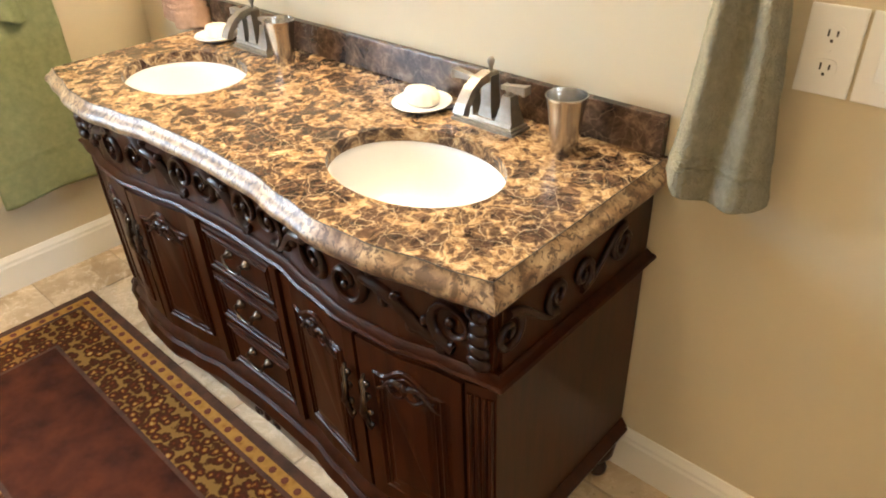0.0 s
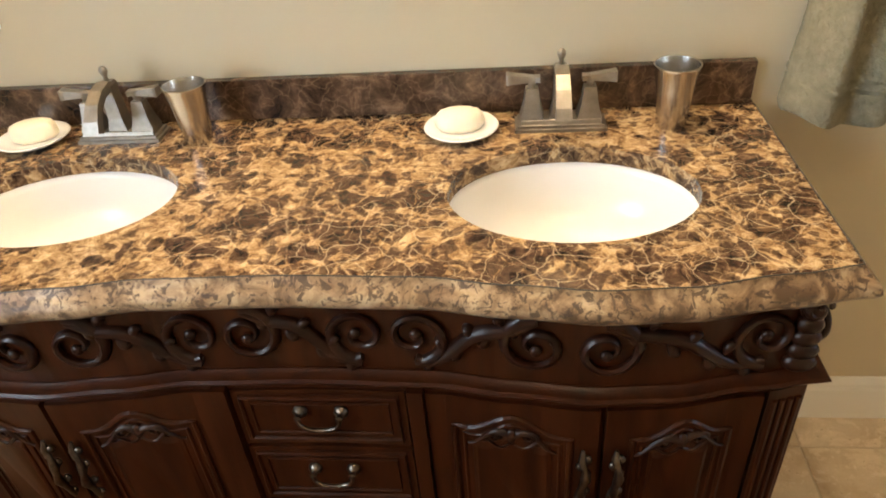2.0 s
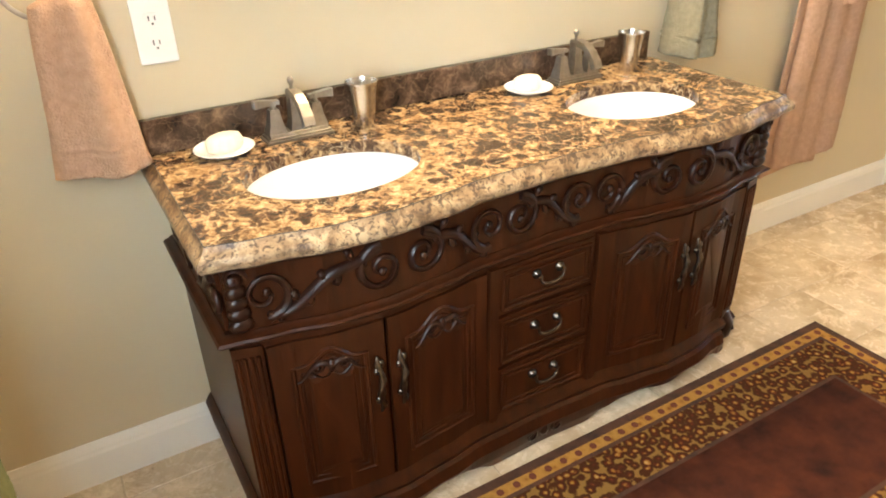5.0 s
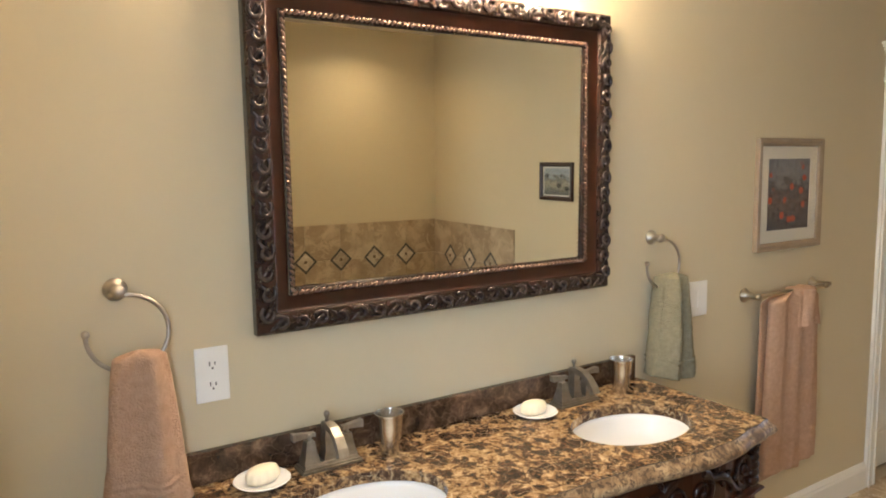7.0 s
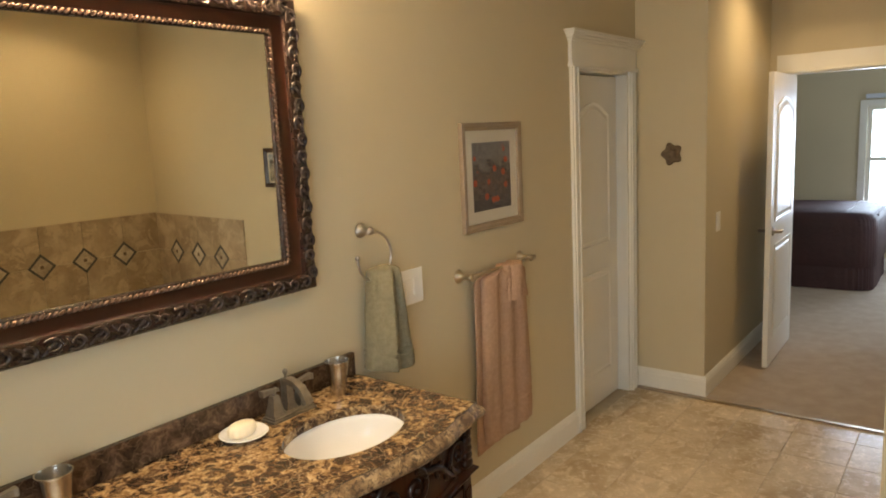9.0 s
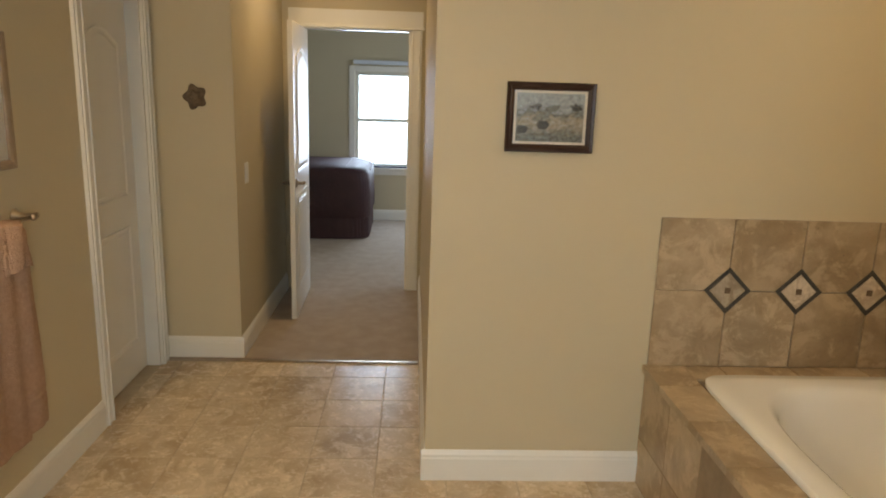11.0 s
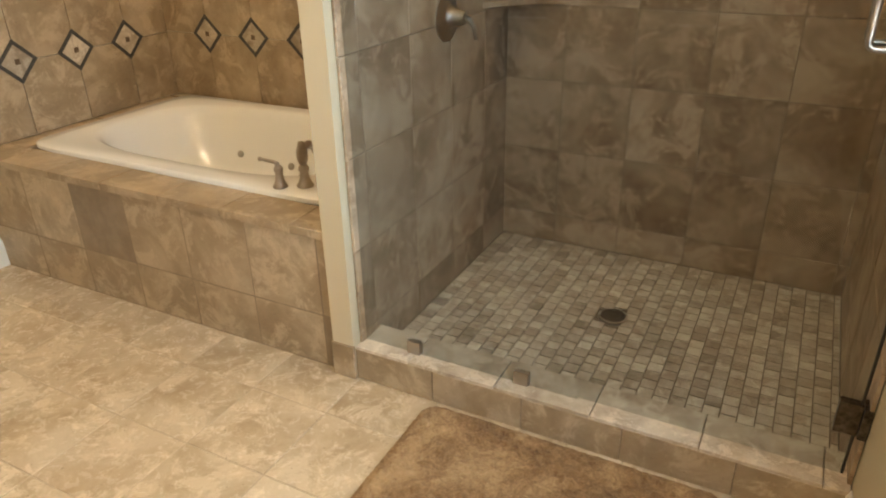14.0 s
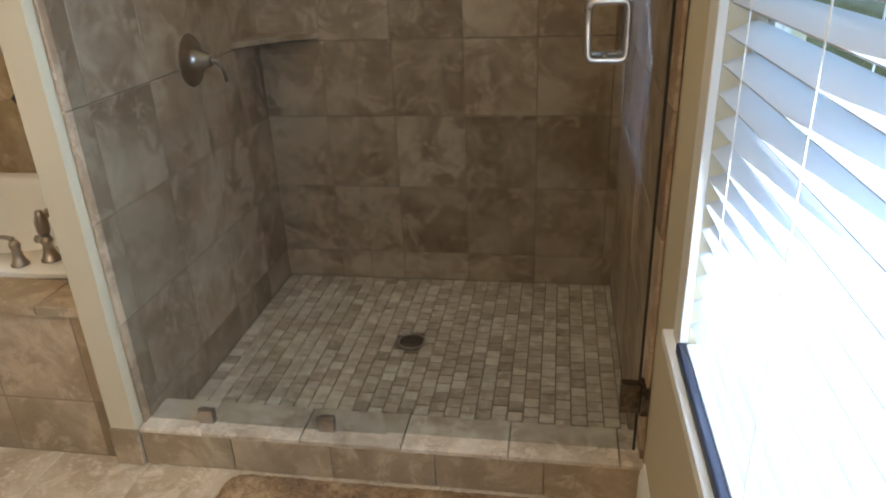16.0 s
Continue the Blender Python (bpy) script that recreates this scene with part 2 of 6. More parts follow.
def make_marble():
    m, nt, b = material("brown_emperador_marble")
    v = coords(nt)
    warp = nt.nodes.new("ShaderNodeTexNoise")
    warp.inputs["Scale"].default_value, warp.inputs["Detail"].default_value = 14.0, 7.0
    nt.links.new(v, warp.inputs["Vector"])
    add = nt.nodes.new("ShaderNodeVectorMath")
    add.operation = "MULTIPLY_ADD"
    nt.links.new(warp.outputs["Color"], add.inputs[0])
    add.inputs[1].default_value = (0.055, 0.055, 0.055)
    nt.links.new(v, add.inputs[2])

    def veins(scale, width):
        vo = nt.nodes.new("ShaderNodeTexVoronoi")
        vo.feature = "DISTANCE_TO_EDGE"
        vo.inputs["Scale"].default_value = scale
        nt.links.new(add.outputs[0], vo.inputs["Vector"])
        return ramp(nt, vo.outputs["Distance"], [(0.0, (1, 1, 1)), (width, (0, 0, 0))])

    area = noise_tex(nt, v, 4.2, 4, 0.6, 0.4)
    fine = noise_tex(nt, add.outputs[0], 48, 6, 0.72, 0.6)
    ground = ramp(nt, fine, [(0.36, (0.075, 0.038, 0.019)), (0.45, (0.22, 0.130, 0.062)), (0.56, (0.40, 0.270, 0.145)), (0.68, (0.56, 0.42, 0.26))])
    dark = ramp(nt, fine, [(0.40, (0.022, 0.010, 0.007)), (0.54, (0.060, 0.031, 0.020)), (0.68, (0.17, 0.10, 0.055))])

    def patches(scale, lo, hi, reach=0.55):
        """Whole fragments turned dark, most of them where the stone is brown."""
        vo = nt.nodes.new("ShaderNodeTexVoronoi")
        vo.inputs["Scale"].default_value = scale
        nt.links.new(add.outputs[0], vo.inputs["Vector"])
        sep = nt.nodes.new("ShaderNodeSeparateColor")
        nt.links.new(vo.outputs["Color"], sep.inputs[0])
        f = mathn(nt, "ADD", mathn(nt, "MULTIPLY", sep.outputs[0], reach), area)
        return ramp(nt, f, [(lo, (0, 0, 0)), (hi, (1, 1, 1))])

    big = mixc(nt, veins(21, 0.055), patches(21, 0.92, 0.95, 0.62), (0.0, 0.0, 0.0))
    mid = mixc(nt, veins(40, 0.080), patches(40, 0.89, 0.93, 0.62), (0.0, 0.0, 0.0))
    small = mixc(nt, veins(70, 0.10), patches(70, 0.90, 0.96, 0.62), (0.0, 0.0, 0.0))
    col = mixc(nt, mathn(nt, "MULTIPLY", mid, 0.85), ground, dark)
    col = mixc(nt, mathn(nt, "MULTIPLY", small, 0.8), col, dark)
    col = mixc(nt, mathn(nt, "MULTIPLY", big, 0.95), col, dark)
    webs = ramp(nt, area, [(0.44, (0, 0, 0)), (0.56, (1, 1, 1))])
    col = mixc(nt, mathn(nt, "MULTIPLY", mathn(nt, "MULTIPLY", veins(18, 0.020), 0.6), webs), col, (0.60, 0.47, 0.31))
    col = mixc(nt, mathn(nt, "MULTIPLY", mathn(nt, "MULTIPLY", veins(34, 0.022), 0.40), webs), col, (0.55, 0.41, 0.25))
    col = mixc(nt, mathn(nt, "MULTIPLY", ramp(nt, noise_tex(nt, v, 120, 4, 0.7), [(0.6, (0, 0, 0)), (0.66, (1, 1, 1))]), 0.6), col, (0.05, 0.025, 0.016))
    nt.links.new(col, b.inputs["Base Color"])
    b.inputs["Roughness"].default_value = 0.25
    b.inputs["Specular IOR Level"].default_value = 0.3
    return m


MARBLE = make_marble()


def make_edge():
    m, nt, b = material("marble_edge_strip")
    v = coords(nt)
    cloud = noise_tex(nt, v, 17, 6, 0.68, 0.8)
    fleck = noise_tex(nt, v, 62, 4, 0.66, 1.2)
    col = ramp(nt, cloud, [(0.36, (0.085, 0.048, 0.025)), (0.48, (0.24, 0.152, 0.082)), (0.62, (0.42, 0.300, 0.175))])
    dots = ramp(nt, fleck, [(0.42, (1, 1, 1)), (0.48, (0, 0, 0))])
    col = mixc(nt, mathn(nt, "MULTIPLY", dots, 0.85), col, (0.045, 0.026, 0.017))
    nt.links.new(col, b.inputs["Base Color"])
    b.inputs["Roughness"].default_value = 0.34
    b.inputs["Specular IOR Level"].default_value = 0.35
    return m


MARBLE_EDGE = make_edge()


def make_darkmarble():
    m, nt, b = material("backsplash_marble")
    v = coords(nt)
    area = noise_tex(nt, v, 16, 8, 0.72, 0.5)
    col = ramp(nt, area, [(0.36, (0.020, 0.011, 0.008)), (0.47, (0.060, 0.034, 0.022)), (0.56, (0.11, 0.066, 0.042)), (0.66, (0.24, 0.155, 0.10))])
    vo = nt.nodes.new("ShaderNodeTexVoronoi")
    vo.feature = "DISTANCE_TO_EDGE"
    vo.inputs["Scale"].default_value = 24
    warp = nt.nodes.new("ShaderNodeVectorMath")
    warp.operation = "MULTIPLY_ADD"
    wn = nt.nodes.new("ShaderNodeTexNoise")
    wn.inputs["Scale"].default_value, wn.inputs["Detail"].default_value = 16.0, 6.0
    nt.links.new(v, wn.inputs["Vector"])
    nt.links.new(wn.outputs["Color"], warp.inputs[0])
    warp.inputs[1].default_value = (0.07, 0.07, 0.07)
    nt.links.new(v, warp.inputs[2])
    nt.links.new(warp.outputs[0], vo.inputs["Vector"])
    web = ramp(nt, vo.outputs["Distance"], [(0.0, (1, 1, 1)), (0.03, (0, 0, 0))])
    col = mixc(nt, mathn(nt, "MULTIPLY", web, 0.35), col, (0.28, 0.19, 0.12))
    nt.links.new(col, b.inputs["Base Color"])
    b.inputs["Roughness"].default_value = 0.2
    return m


MARBLE2 = make_darkmarble()


def make_rug(name, stops, scale, dist=0.6):
    m, nt, b = material(name)
    v = coords(nt)
    vo = nt.nodes.new("ShaderNodeTexVoronoi")
    vo.inputs["Scale"].default_value, vo.inputs["Randomness"].default_value = scale, 0.75
    nt.links.new(v, vo.inputs["Vector"])
    n = noise_tex(nt, v, scale * 0.9, 4, 0.6, dist)
    f = mathn(nt, "ADD", mathn(nt, "MULTIPLY", vo.outputs["Distance"], 0.55), mathn(nt, "MULTIPLY", n, 0.6))
    nt.links.new(ramp(nt, f, stops), b.inputs["Base Color"])
    b.inputs["Roughness"].default_value = 0.95
    bump(nt, b, noise_tex(nt, v, 500, 2), 0.8, 0.003)
    return m


RUGFIELD = mottled("rug_dark_red", (0.018, 0.006, 0.004), (0.078, 0.020, 0.009), 9, 0.95, bscale=450, bstr=0.8, bdist=0.003)
RUGFLORAL = make_rug("rug_floral_band", [(0.26, (0.38, 0.26, 0.10)), (0.37, (0.26, 0.13, 0.025)), (0.44, (0.09, 0.018, 0.007)), (0.50, (0.050, 0.014, 0.005)), (0.60, (0.055, 0.018, 0.006)), (0.66, (0.20, 0.115, 0.03))], 34)
RUGGOLD = make_rug("rug_gold_stripe", [(0.28, (0.16, 0.06, 0.014)), (0.40, (0.30, 0.15, 0.032)), (0.6, (0.36, 0.19, 0.045)), (0.9, (0.22, 0.10, 0.022))], 30)
for rug_m in (RUGFIELD, RUGFLORAL, RUGGOLD, SAGE, PINK, GREEN):
    rug_m.node_tree.nodes["Principled BSDF"].inputs["Specular IOR Level"].default_value = 0.12
RUGDOT = mottled("rug_dark_red_rosette", (0.085, 0.018, 0.008), (0.15, 0.035, 0.012), 60, 0.95, bscale=450, bstr=0.8)
RUGEDGE = mottled("rug_dark_edge", (0.030, 0.012, 0.006), (0.085, 0.030, 0.013), 20, 0.95, bscale=450, bstr=0.8)


def make_mat():
    m, nt, b = material("shaggy_brown_mat")
    v = coords(nt)
    big = noise_tex(nt, v, 5.5, 7, 0.72, 0.5)
    fine = noise_tex(nt, v, 40, 4, 0.7, 1.5)
    col = ramp(nt, big, [(0.36, (0.10, 0.046, 0.016)), (0.48, (0.27, 0.145, 0.06)), (0.60, (0.50, 0.33, 0.17))])
    nt.links.new(mixc(nt, 0.4, col, ramp(nt, fine, [(0.3, (0.07, 0.035, 0.014)), (0.7, (0.52, 0.35, 0.19))])), b.inputs["Base Color"])
    b.inputs["Roughness"].default_value = 0.95
    bump(nt, b, fine, 0.9, 0.01)
    return m


BATHMAT = make_mat()


def make_glass(name, tint, rough=0.0):
    m, nt, b = material(name)
    nt.nodes.remove(b)
    out = nt.nodes["Material Output"]
    tr = nt.nodes.new("ShaderNodeBsdfTransparent")
    tr.inputs[0].default_value = (*tint, 1)
    gl = nt.nodes.new("ShaderNodeBsdfGlossy")
    gl.inputs["Roughness"].default_value = rough
    fr = nt.nodes.new("ShaderNodeLayerWeight")
    fr.inputs["Blend"].default_value = 0.5
    grow = mathn(nt, "ADD", mathn(nt, "MULTIPLY", mathn(nt, "POWER", fr.outputs["Facing"], 4.5), 0.35), 0.025)
    mx = nt.nodes.new("ShaderNodeMixShader")
    nt.links.new(grow, mx.inputs[0])
    nt.links.new(tr.outputs[0], mx.inputs[1])
    nt.links.new(gl.outputs[0], mx.inputs[2])
    nt.links.new(mx.outputs[0], out.inputs[0])
    return m


GLASS = make_glass("shower_glass", (0.85, 0.875, 0.885))
PANE = make_glass("window_glass", (0.96, 0.98, 0.98))
PICGLASS = make_glass("picture_glass", (0.98, 0.98, 0.98), 0.3)
MIRROR, _nt, _b = material("mirror_silver")
_b.inputs["Base Color"].default_value = (0.80, 0.79, 0.72, 1)
_b.inputs["Metallic"].default_value, _b.inputs["Roughness"].default_value = 1.0, 0.0


def emitter(name, color, strength):
    m, nt, b = material(name)
    b.inputs["Emission Color"].default_value = (*color, 1)
    b.inputs["Emission Strength"].default_value = strength
    b.inputs["Base Color"].default_value = (0.8, 0.8, 0.8, 1)
    return m


SHADE = emitter("lit_frosted_shade", (1.0, 0.82, 0.58), 9.0)
LENS = emitter("lit_lamp_lens", (1.0, 0.83, 0.6), 12.0)
SKYGLOW = emitter("bright_sky", (0.55, 0.75, 1.0), 7.5)


def make_art(name, side, low, mid, high, spot, spot_scale, spot_top):
    """A small painting: three bands of colour from bottom to top, broken up, with spots of one colour."""
    m, nt, b = material(name)
    tc = nt.nodes.new("ShaderNodeTexCoord")
    sep = nt.nodes.new("ShaderNodeSeparateXYZ")
    nt.links.new(tc.outputs["Generated"], sep.inputs[0])
    flat = nt.nodes.new("ShaderNodeCombineXYZ")
    nt.links.new(sep.outputs[side], flat.inputs[0])
    nt.links.new(sep.outputs[2], flat.inputs[1])
    v = flat.outputs[0]
    n = noise_tex(nt, v, 5.0, 6, 0.7, 0.6)
    h = mathn(nt, "ADD", sep.outputs[2], mathn(nt, "MULTIPLY", mathn(nt, "SUBTRACT", n, 0.5), 0.9))
    col = ramp(nt, h, [(0.10, low), (0.42, mid), (0.58, low), (0.72, high)])
    fine = noise_tex(nt, v, 16.0, 5, 0.7)
    col = mixc(nt, 0.38, col, ramp(nt, fine, [(0.40, tuple(c * 0.3 for c in low)), (0.60, high)]))
    vo = nt.nodes.new("ShaderNodeTexVoronoi")
    vo.inputs["Scale"].default_value = spot_scale
    nt.links.new(v, vo.inputs["Vector"])
    near = ramp(nt, mathn(nt, "ADD", vo.outputs["Distance"], mathn(nt, "MULTIPLY", fine, 0.3)), [(0.40, (1, 1, 1)), (0.46, (0, 0, 0))])
    below = ramp(nt, h, [(spot_top - 0.08, (1, 1, 1)), (spot_top, (0, 0, 0))])
    nt.links.new(mixc(nt, mathn(nt, "MULTIPLY", near, below), col, spot), b.inputs["Base Color"])
    b.inputs["Roughness"].default_value = 0.7
    return m


ART1 = make_art("floral_print", 0, (0.06, 0.045, 0.05), (0.16, 0.09, 0.07), (0.24, 0.24, 0.26), (0.50, 0.085, 0.04), 5.5, 0.95)
ART2 = make_art("watercolour_print", 1, (0.08, 0.08, 0.05), (0.50, 0.42, 0.28), (0.42, 0.47, 0.50), (0.035, 0.035, 0.03), 3.2, 0.80)


NAVY = mottled("dark_navy_strip", (0.010, 0.014, 0.035), (0.016, 0.022, 0.05), 5, 0.5, bstr=0.0)

# ---- building helpers ----
ORIGIN, RISE = {}, {}


def box(bm, x0, x1, y0, y1, z0, z1, bevel=0.0):
    made = bmesh.ops.create_cube(bm, size=1.0)["verts"]
    bmesh.ops.transform(bm, matrix=Matrix.Translation(((x0 + x1) / 2, (y0 + y1) / 2, (z0 + z1) / 2)) @ Matrix.Diagonal((x1 - x0, y1 - y0, z1 - z0, 1)), verts=made)
    if bevel:
        edges = list({e for v in made for e in v.link_edges})
        bmesh.ops.bevel(bm, geom=edges, offset=bevel, segments=2, profile=0.6, affect="EDGES")


def loft(bm, loops, cap0=True, cap1=True, closed=True):
    rows = [[bm.verts.new(p) for p in loop] for loop in loops]
    n = len(rows[0])
    for a, b in zip(rows, rows[1:]):
        for i in range(n if closed else n - 1):
            j = (i + 1) % n
            bm.faces.new((a[i], a[j], b[j], b[i]))
    if closed and cap0:
        bm.faces.new(rows[0][::-1])
    if closed and cap1:
        bm.faces.new(rows[-1])


def lathe(bm, centre, profile, n=24, m=None):
    """profile: (radius, height) pairs; turned about z through centre, or through m."""
    m = m or Matrix.Translation(centre)
    loops = [[m @ Vector((max(r, 1e-4) * math.cos(a), max(r, 1e-4) * math.sin(a), h)) for a in np.linspace(0, 2 * math.pi, n, endpoint=False)] for r, h in profile]
    loft(bm, loops)


def tube(bm, pts, r, n=8, flat=1.0):
    pts = [Vector(p) for p in pts]
    loops, side = [], None
    for i, p in enumerate(pts):
        d = (pts[min(i + 1, len(pts) - 1)] - pts[max(i - 1, 0)]).normalized()
        if side is None:
            side = d.orthogonal().normalized()
        side = (side - d * side.dot(d)).normalized()
        up = d.cross(side)
        rr = r[i] if isinstance(r, (list, tuple)) else r
        loops.append([p + side * rr * math.cos(a) + up * rr * flat * math.sin(a) for a in np.linspace(0, 2 * math.pi, n, endpoint=False)])
    loft(bm, loops)


def ball(bm, c, r, sx=1, sy=1, sz=1, n=8):
    made = bmesh.ops.create_uvsphere(bm, u_segments=n, v_segments=max(4, n // 2 + 1), radius=r)["verts"]
    bmesh.ops.transform(bm, matrix=Matrix.Translation(c) @ Matrix.Diagonal((sx, sy, sz, 1)), verts=made)


def thing(name, origin, label, category, group="", kind=""):
    ob = new(name)
    ob.empty_display_size = 0.05
    ob.location = origin
    ORIGIN[ob.name] = Vector(origin)
    return tagged(ob, label, category, group, kind)


def part(name, bm, mat, parent=None, label="", smooth=False, kind=""):
    """Links a bmesh, given in world coordinates, as one mesh under a thing or under a part."""
    bmesh.ops.recalc_face_normals(bm, faces=bm.faces)
    base = ORIGIN[parent.name] if parent else Vector((0, 0, 0))
    if parent and parent.name in RISE:
        bmesh.ops.scale(bm, vec=(1, 1, RISE[parent.name]), verts=bm.verts)
    bmesh.ops.translate(bm, verts=bm.verts, vec=-base)
    mesh = bpy.data.meshes.new(name)
    bm.to_mesh(mesh)
    bm.free()
    mesh.materials.append(mat)
    if smooth:
        for p in mesh.polygons:
            p.use_smooth = True
    ob = new(name, mesh)
    if parent:
        ob.parent = parent
        ORIGIN[ob.name] = base
        if parent.name in RISE:
            RISE[ob.name] = RISE[parent.name]
    else:
        ORIGIN[ob.name] = Vector((0, 0, 0))
    return tagged(ob, label, kind=kind)


def boxpart(name, b, mat, parent=None, label="", bevel=0.0, kind=""):
    bm = bmesh.new()
    box(bm, *b, bevel=bevel)
    return part(name, bm, mat, parent, label, kind=kind)


def structure(name, boxes, mat, label="", category=""):
    bm = bmesh.new()
    for b in boxes:
        box(bm, *b)
    return tagged(part(name, bm, mat), label, category, kind="structure")


def smooth_by(ob, angle=40):
    mesh = ob.data
    for p in mesh.polygons:
        p.use_smooth = True
    bm = bmesh.new()
    bm.from_mesh(mesh)
    for e in bm.edges:
        e.smooth = len(e.link_faces) == 2 and e.calc_face_angle(0) < radians(angle)
    bm.to_mesh(mesh)
    bm.free()
    return ob


# ---- the room's shell ----
W, TOP = 0.12, 2.75
XW, XE, YT, YB, YS = -2.373, 1.05, -2.450, -3.61, -3.695
PX0, PX1, PY = -0.895, -0.812, -2.420
XP, XC, YN, YC, XD = 2.38, 2.33, -0.445, -1.53, 3.90
DL, DR, DH = 1.57, 2.26, 2.06
wall_north = structure("wall_north", [(XW - W, DL, 0, W, 0, TOP), (DL, DR, 0, W, DH, TOP), (DR, XP + W, 0, W, 0, TOP)], PAINT, "smooth cream beige painted wall behind the vanity", "wall")
WY0, WY1, WZ0, WZ1 = -2.10, -1.20, 0.70, 2.15
wall_west = structure("wall_west", [(XW - W, XW, YS - W, WY0, 0, TOP), (XW - W, XW, WY1, 0, 0, TOP), (XW - W, XW, WY0, WY1, 0, WZ0), (XW - W, XW, WY0, WY1, WZ1, TOP)], PAINT, "cream beige painted wall with the blinded window", "wall")
wall_south = structure("wall_south", [(XW, PX0, YS - W, YS, 0, TOP), (PX1, XE + W, YB - W, YB, 0, TOP)], PAINT, "cream beige painted wall above the tub and shower tiles", "wall")
partition = structure("wall_partition", [(PX0, PX1, YS - W, PY, 0.0, TOP)], PAINT, "narrow cream painted partition between tub and shower", "wall")
wall_east = structure("wall_east", [(XE, XE + W, YB, YC, 0, TOP), (XE + W, XD, YC - W, YC, 0, TOP)], PAINT, "cream beige painted wall with rounded corner into the passage", "wall")
wall_passage = structure("wall_passage", [(XP, XP + W, YN + W, 0, 0, TOP), (XP, XD, YN, YN + W, 0, TOP)], PAINT, "cream beige painted passage wall", "wall")
BY0, BY1 = -1.42, -0.585
wall_doorway = structure("wall_doorway", [(XD, XD + W, BY1, 2.6, 0, TOP), (XD, XD + W, -4.2, BY0, 0, TOP), (XD, XD + W, BY0, BY1, 2.06, TOP)], PAINT, "cream beige wall round the bedroom doorway", "wall")
BX = 7.0
VY0, VY1, VZ0, VZ1 = -1.56, -0.74, 0.66, 1.80
wall_bedroom = structure("wall_bedroom", [(BX, BX + W, VY1, 2.6, 0, TOP), (BX, BX + W, -4.2, VY0, 0, TOP), (BX, BX + W, VY0, VY1, 0, VZ0), (BX, BX + W, VY0, VY1, VZ1, TOP),
                                          (XD + W, BX, 2.6, 2.6 + W, 0, TOP), (XD + W, BX, -4.2 - W, -4.2, 0, TOP)], PAINT, "greyish cream bedroom walls", "wall")
ceiling = structure("ceiling", [(XW - W, BX + W, YS - W, 0.9, TOP, TOP + 0.1), (XD, BX + W, 0.9, 2.7, TOP, TOP + 0.1), (XD, BX + W, -4.4, YS - W, TOP, TOP + 0.1)], CEIL, "off-white painted ceiling", "ceiling")
floor = structure("floor", [(XW - W, XC, YS - W, 0.9, -0.06, -0.0024)], GROUT, "grouted subfloor under square travertine tiles", "floor")
carpet = structure("floor_carpet", [(XC, BX + W, -4.3, 2.7, -0.06, 0.008)], CARPET, "short beige carpet in the passage and bedroom", "carpet")
closet_back = structure("wall_closet", [(DL - 0.1, DR + 0.1, 0.8, 0.9, 0, TOP), (DL - 0.2, DL - 0.1, W, 0.9, 0, TOP), (DR + 0.1, DR + 0.2, W, 0.9, 0, TOP)], PAINT, "plain closet wall behind the closed door", "wall")


def skirting(name, a, b, out):
    """A moulded board 135 mm high along the wall from a to b, standing out to the side out."""
    prof = [(0, 0), (0.016, 0), (0.016, 0.100), (0.013, 0.108), (0.013, 0.118), (0.008, 0.128), (0.004, 0.137), (0, 0.137)]
    bm = bmesh.new()
    loft(bm, [[Vector((p[0] + out[0] * d, p[1] + out[1] * d, h)) for d, h in prof] for p in (a, b)])
    return tagged(part(name, bm, WHITE), "white moulded baseboard", "baseboard", kind="structure")


for a, b, o in (((XW + 0.016, 0), (1.505, 0), (0, -1)), ((XW, PY - 0.01), (XW, 0), (1, 0)), ((XE, YT), (XE, YC + 0.016), (-1, 0)), ((XE, YC), (XD - 0.02, YC), (0, 1)),
                ((2.345, 0), (XP - 0.016, 0), (0, -1)), ((XP, 0), (XP, YN - 0.016), (-1, 0)), ((XP, YN), (XD - 0.02, YN), (0, -1)), ((BX, -4.2), (BX, 2.6), (-1, 0))):
    skirting("baseboard", a, b, o)
boxpart("threshold", (XC - 0.012, XC + 0.012, YC, YN, -0.004, 0.011), BRASSY, kind="structure")


# ---- doors and windows ----
def casing(name, u0, u1, head, place, crown=True):
    """Flat casing with a bead round an opening u0..u1; place(u, d, z) gives a point d in front of the wall."""
    ob = None
    bm = bmesh.new()

    def bar(a0, a1, z0, z1, d):
        p, q = place(a0, 0.0, z0), place(a1, d, z1)
        box(bm, min(p[0], q[0]), max(p[0], q[0]), min(p[1], q[1]), max(p[1], q[1]), z0, z1, 0.003)

    for s, e in ((u0 - 0.085, u0), (u1, u1 + 0.085)):
        bar(s, e, 0, head, 0.018)
        bar(s + 0.012, s + 0.024, 0, head, 0.026)
        bar(e - 0.02, e - 0.008, 0, head, 0.024)
    bar(u0 - 0.09, u1 + 0.09, head, head + 0.13, 0.020)
    bar(u0 - 0.10, u1 + 0.10, head - 0.004, head + 0.016, 0.030)
    if crown:
        for k, d in enumerate((0.030, 0.042, 0.056, 0.066)):
            bar(u0 - 0.09 - d + 0.02, u1 + 0.09 + d - 0.02, head + 0.13 + 0.014 * k, head + 0.144 + 0.014 * k, d)
    return tagged(part(name, bm, WHITE), "white painted door casing with a crown head", "door casing", kind="structure")


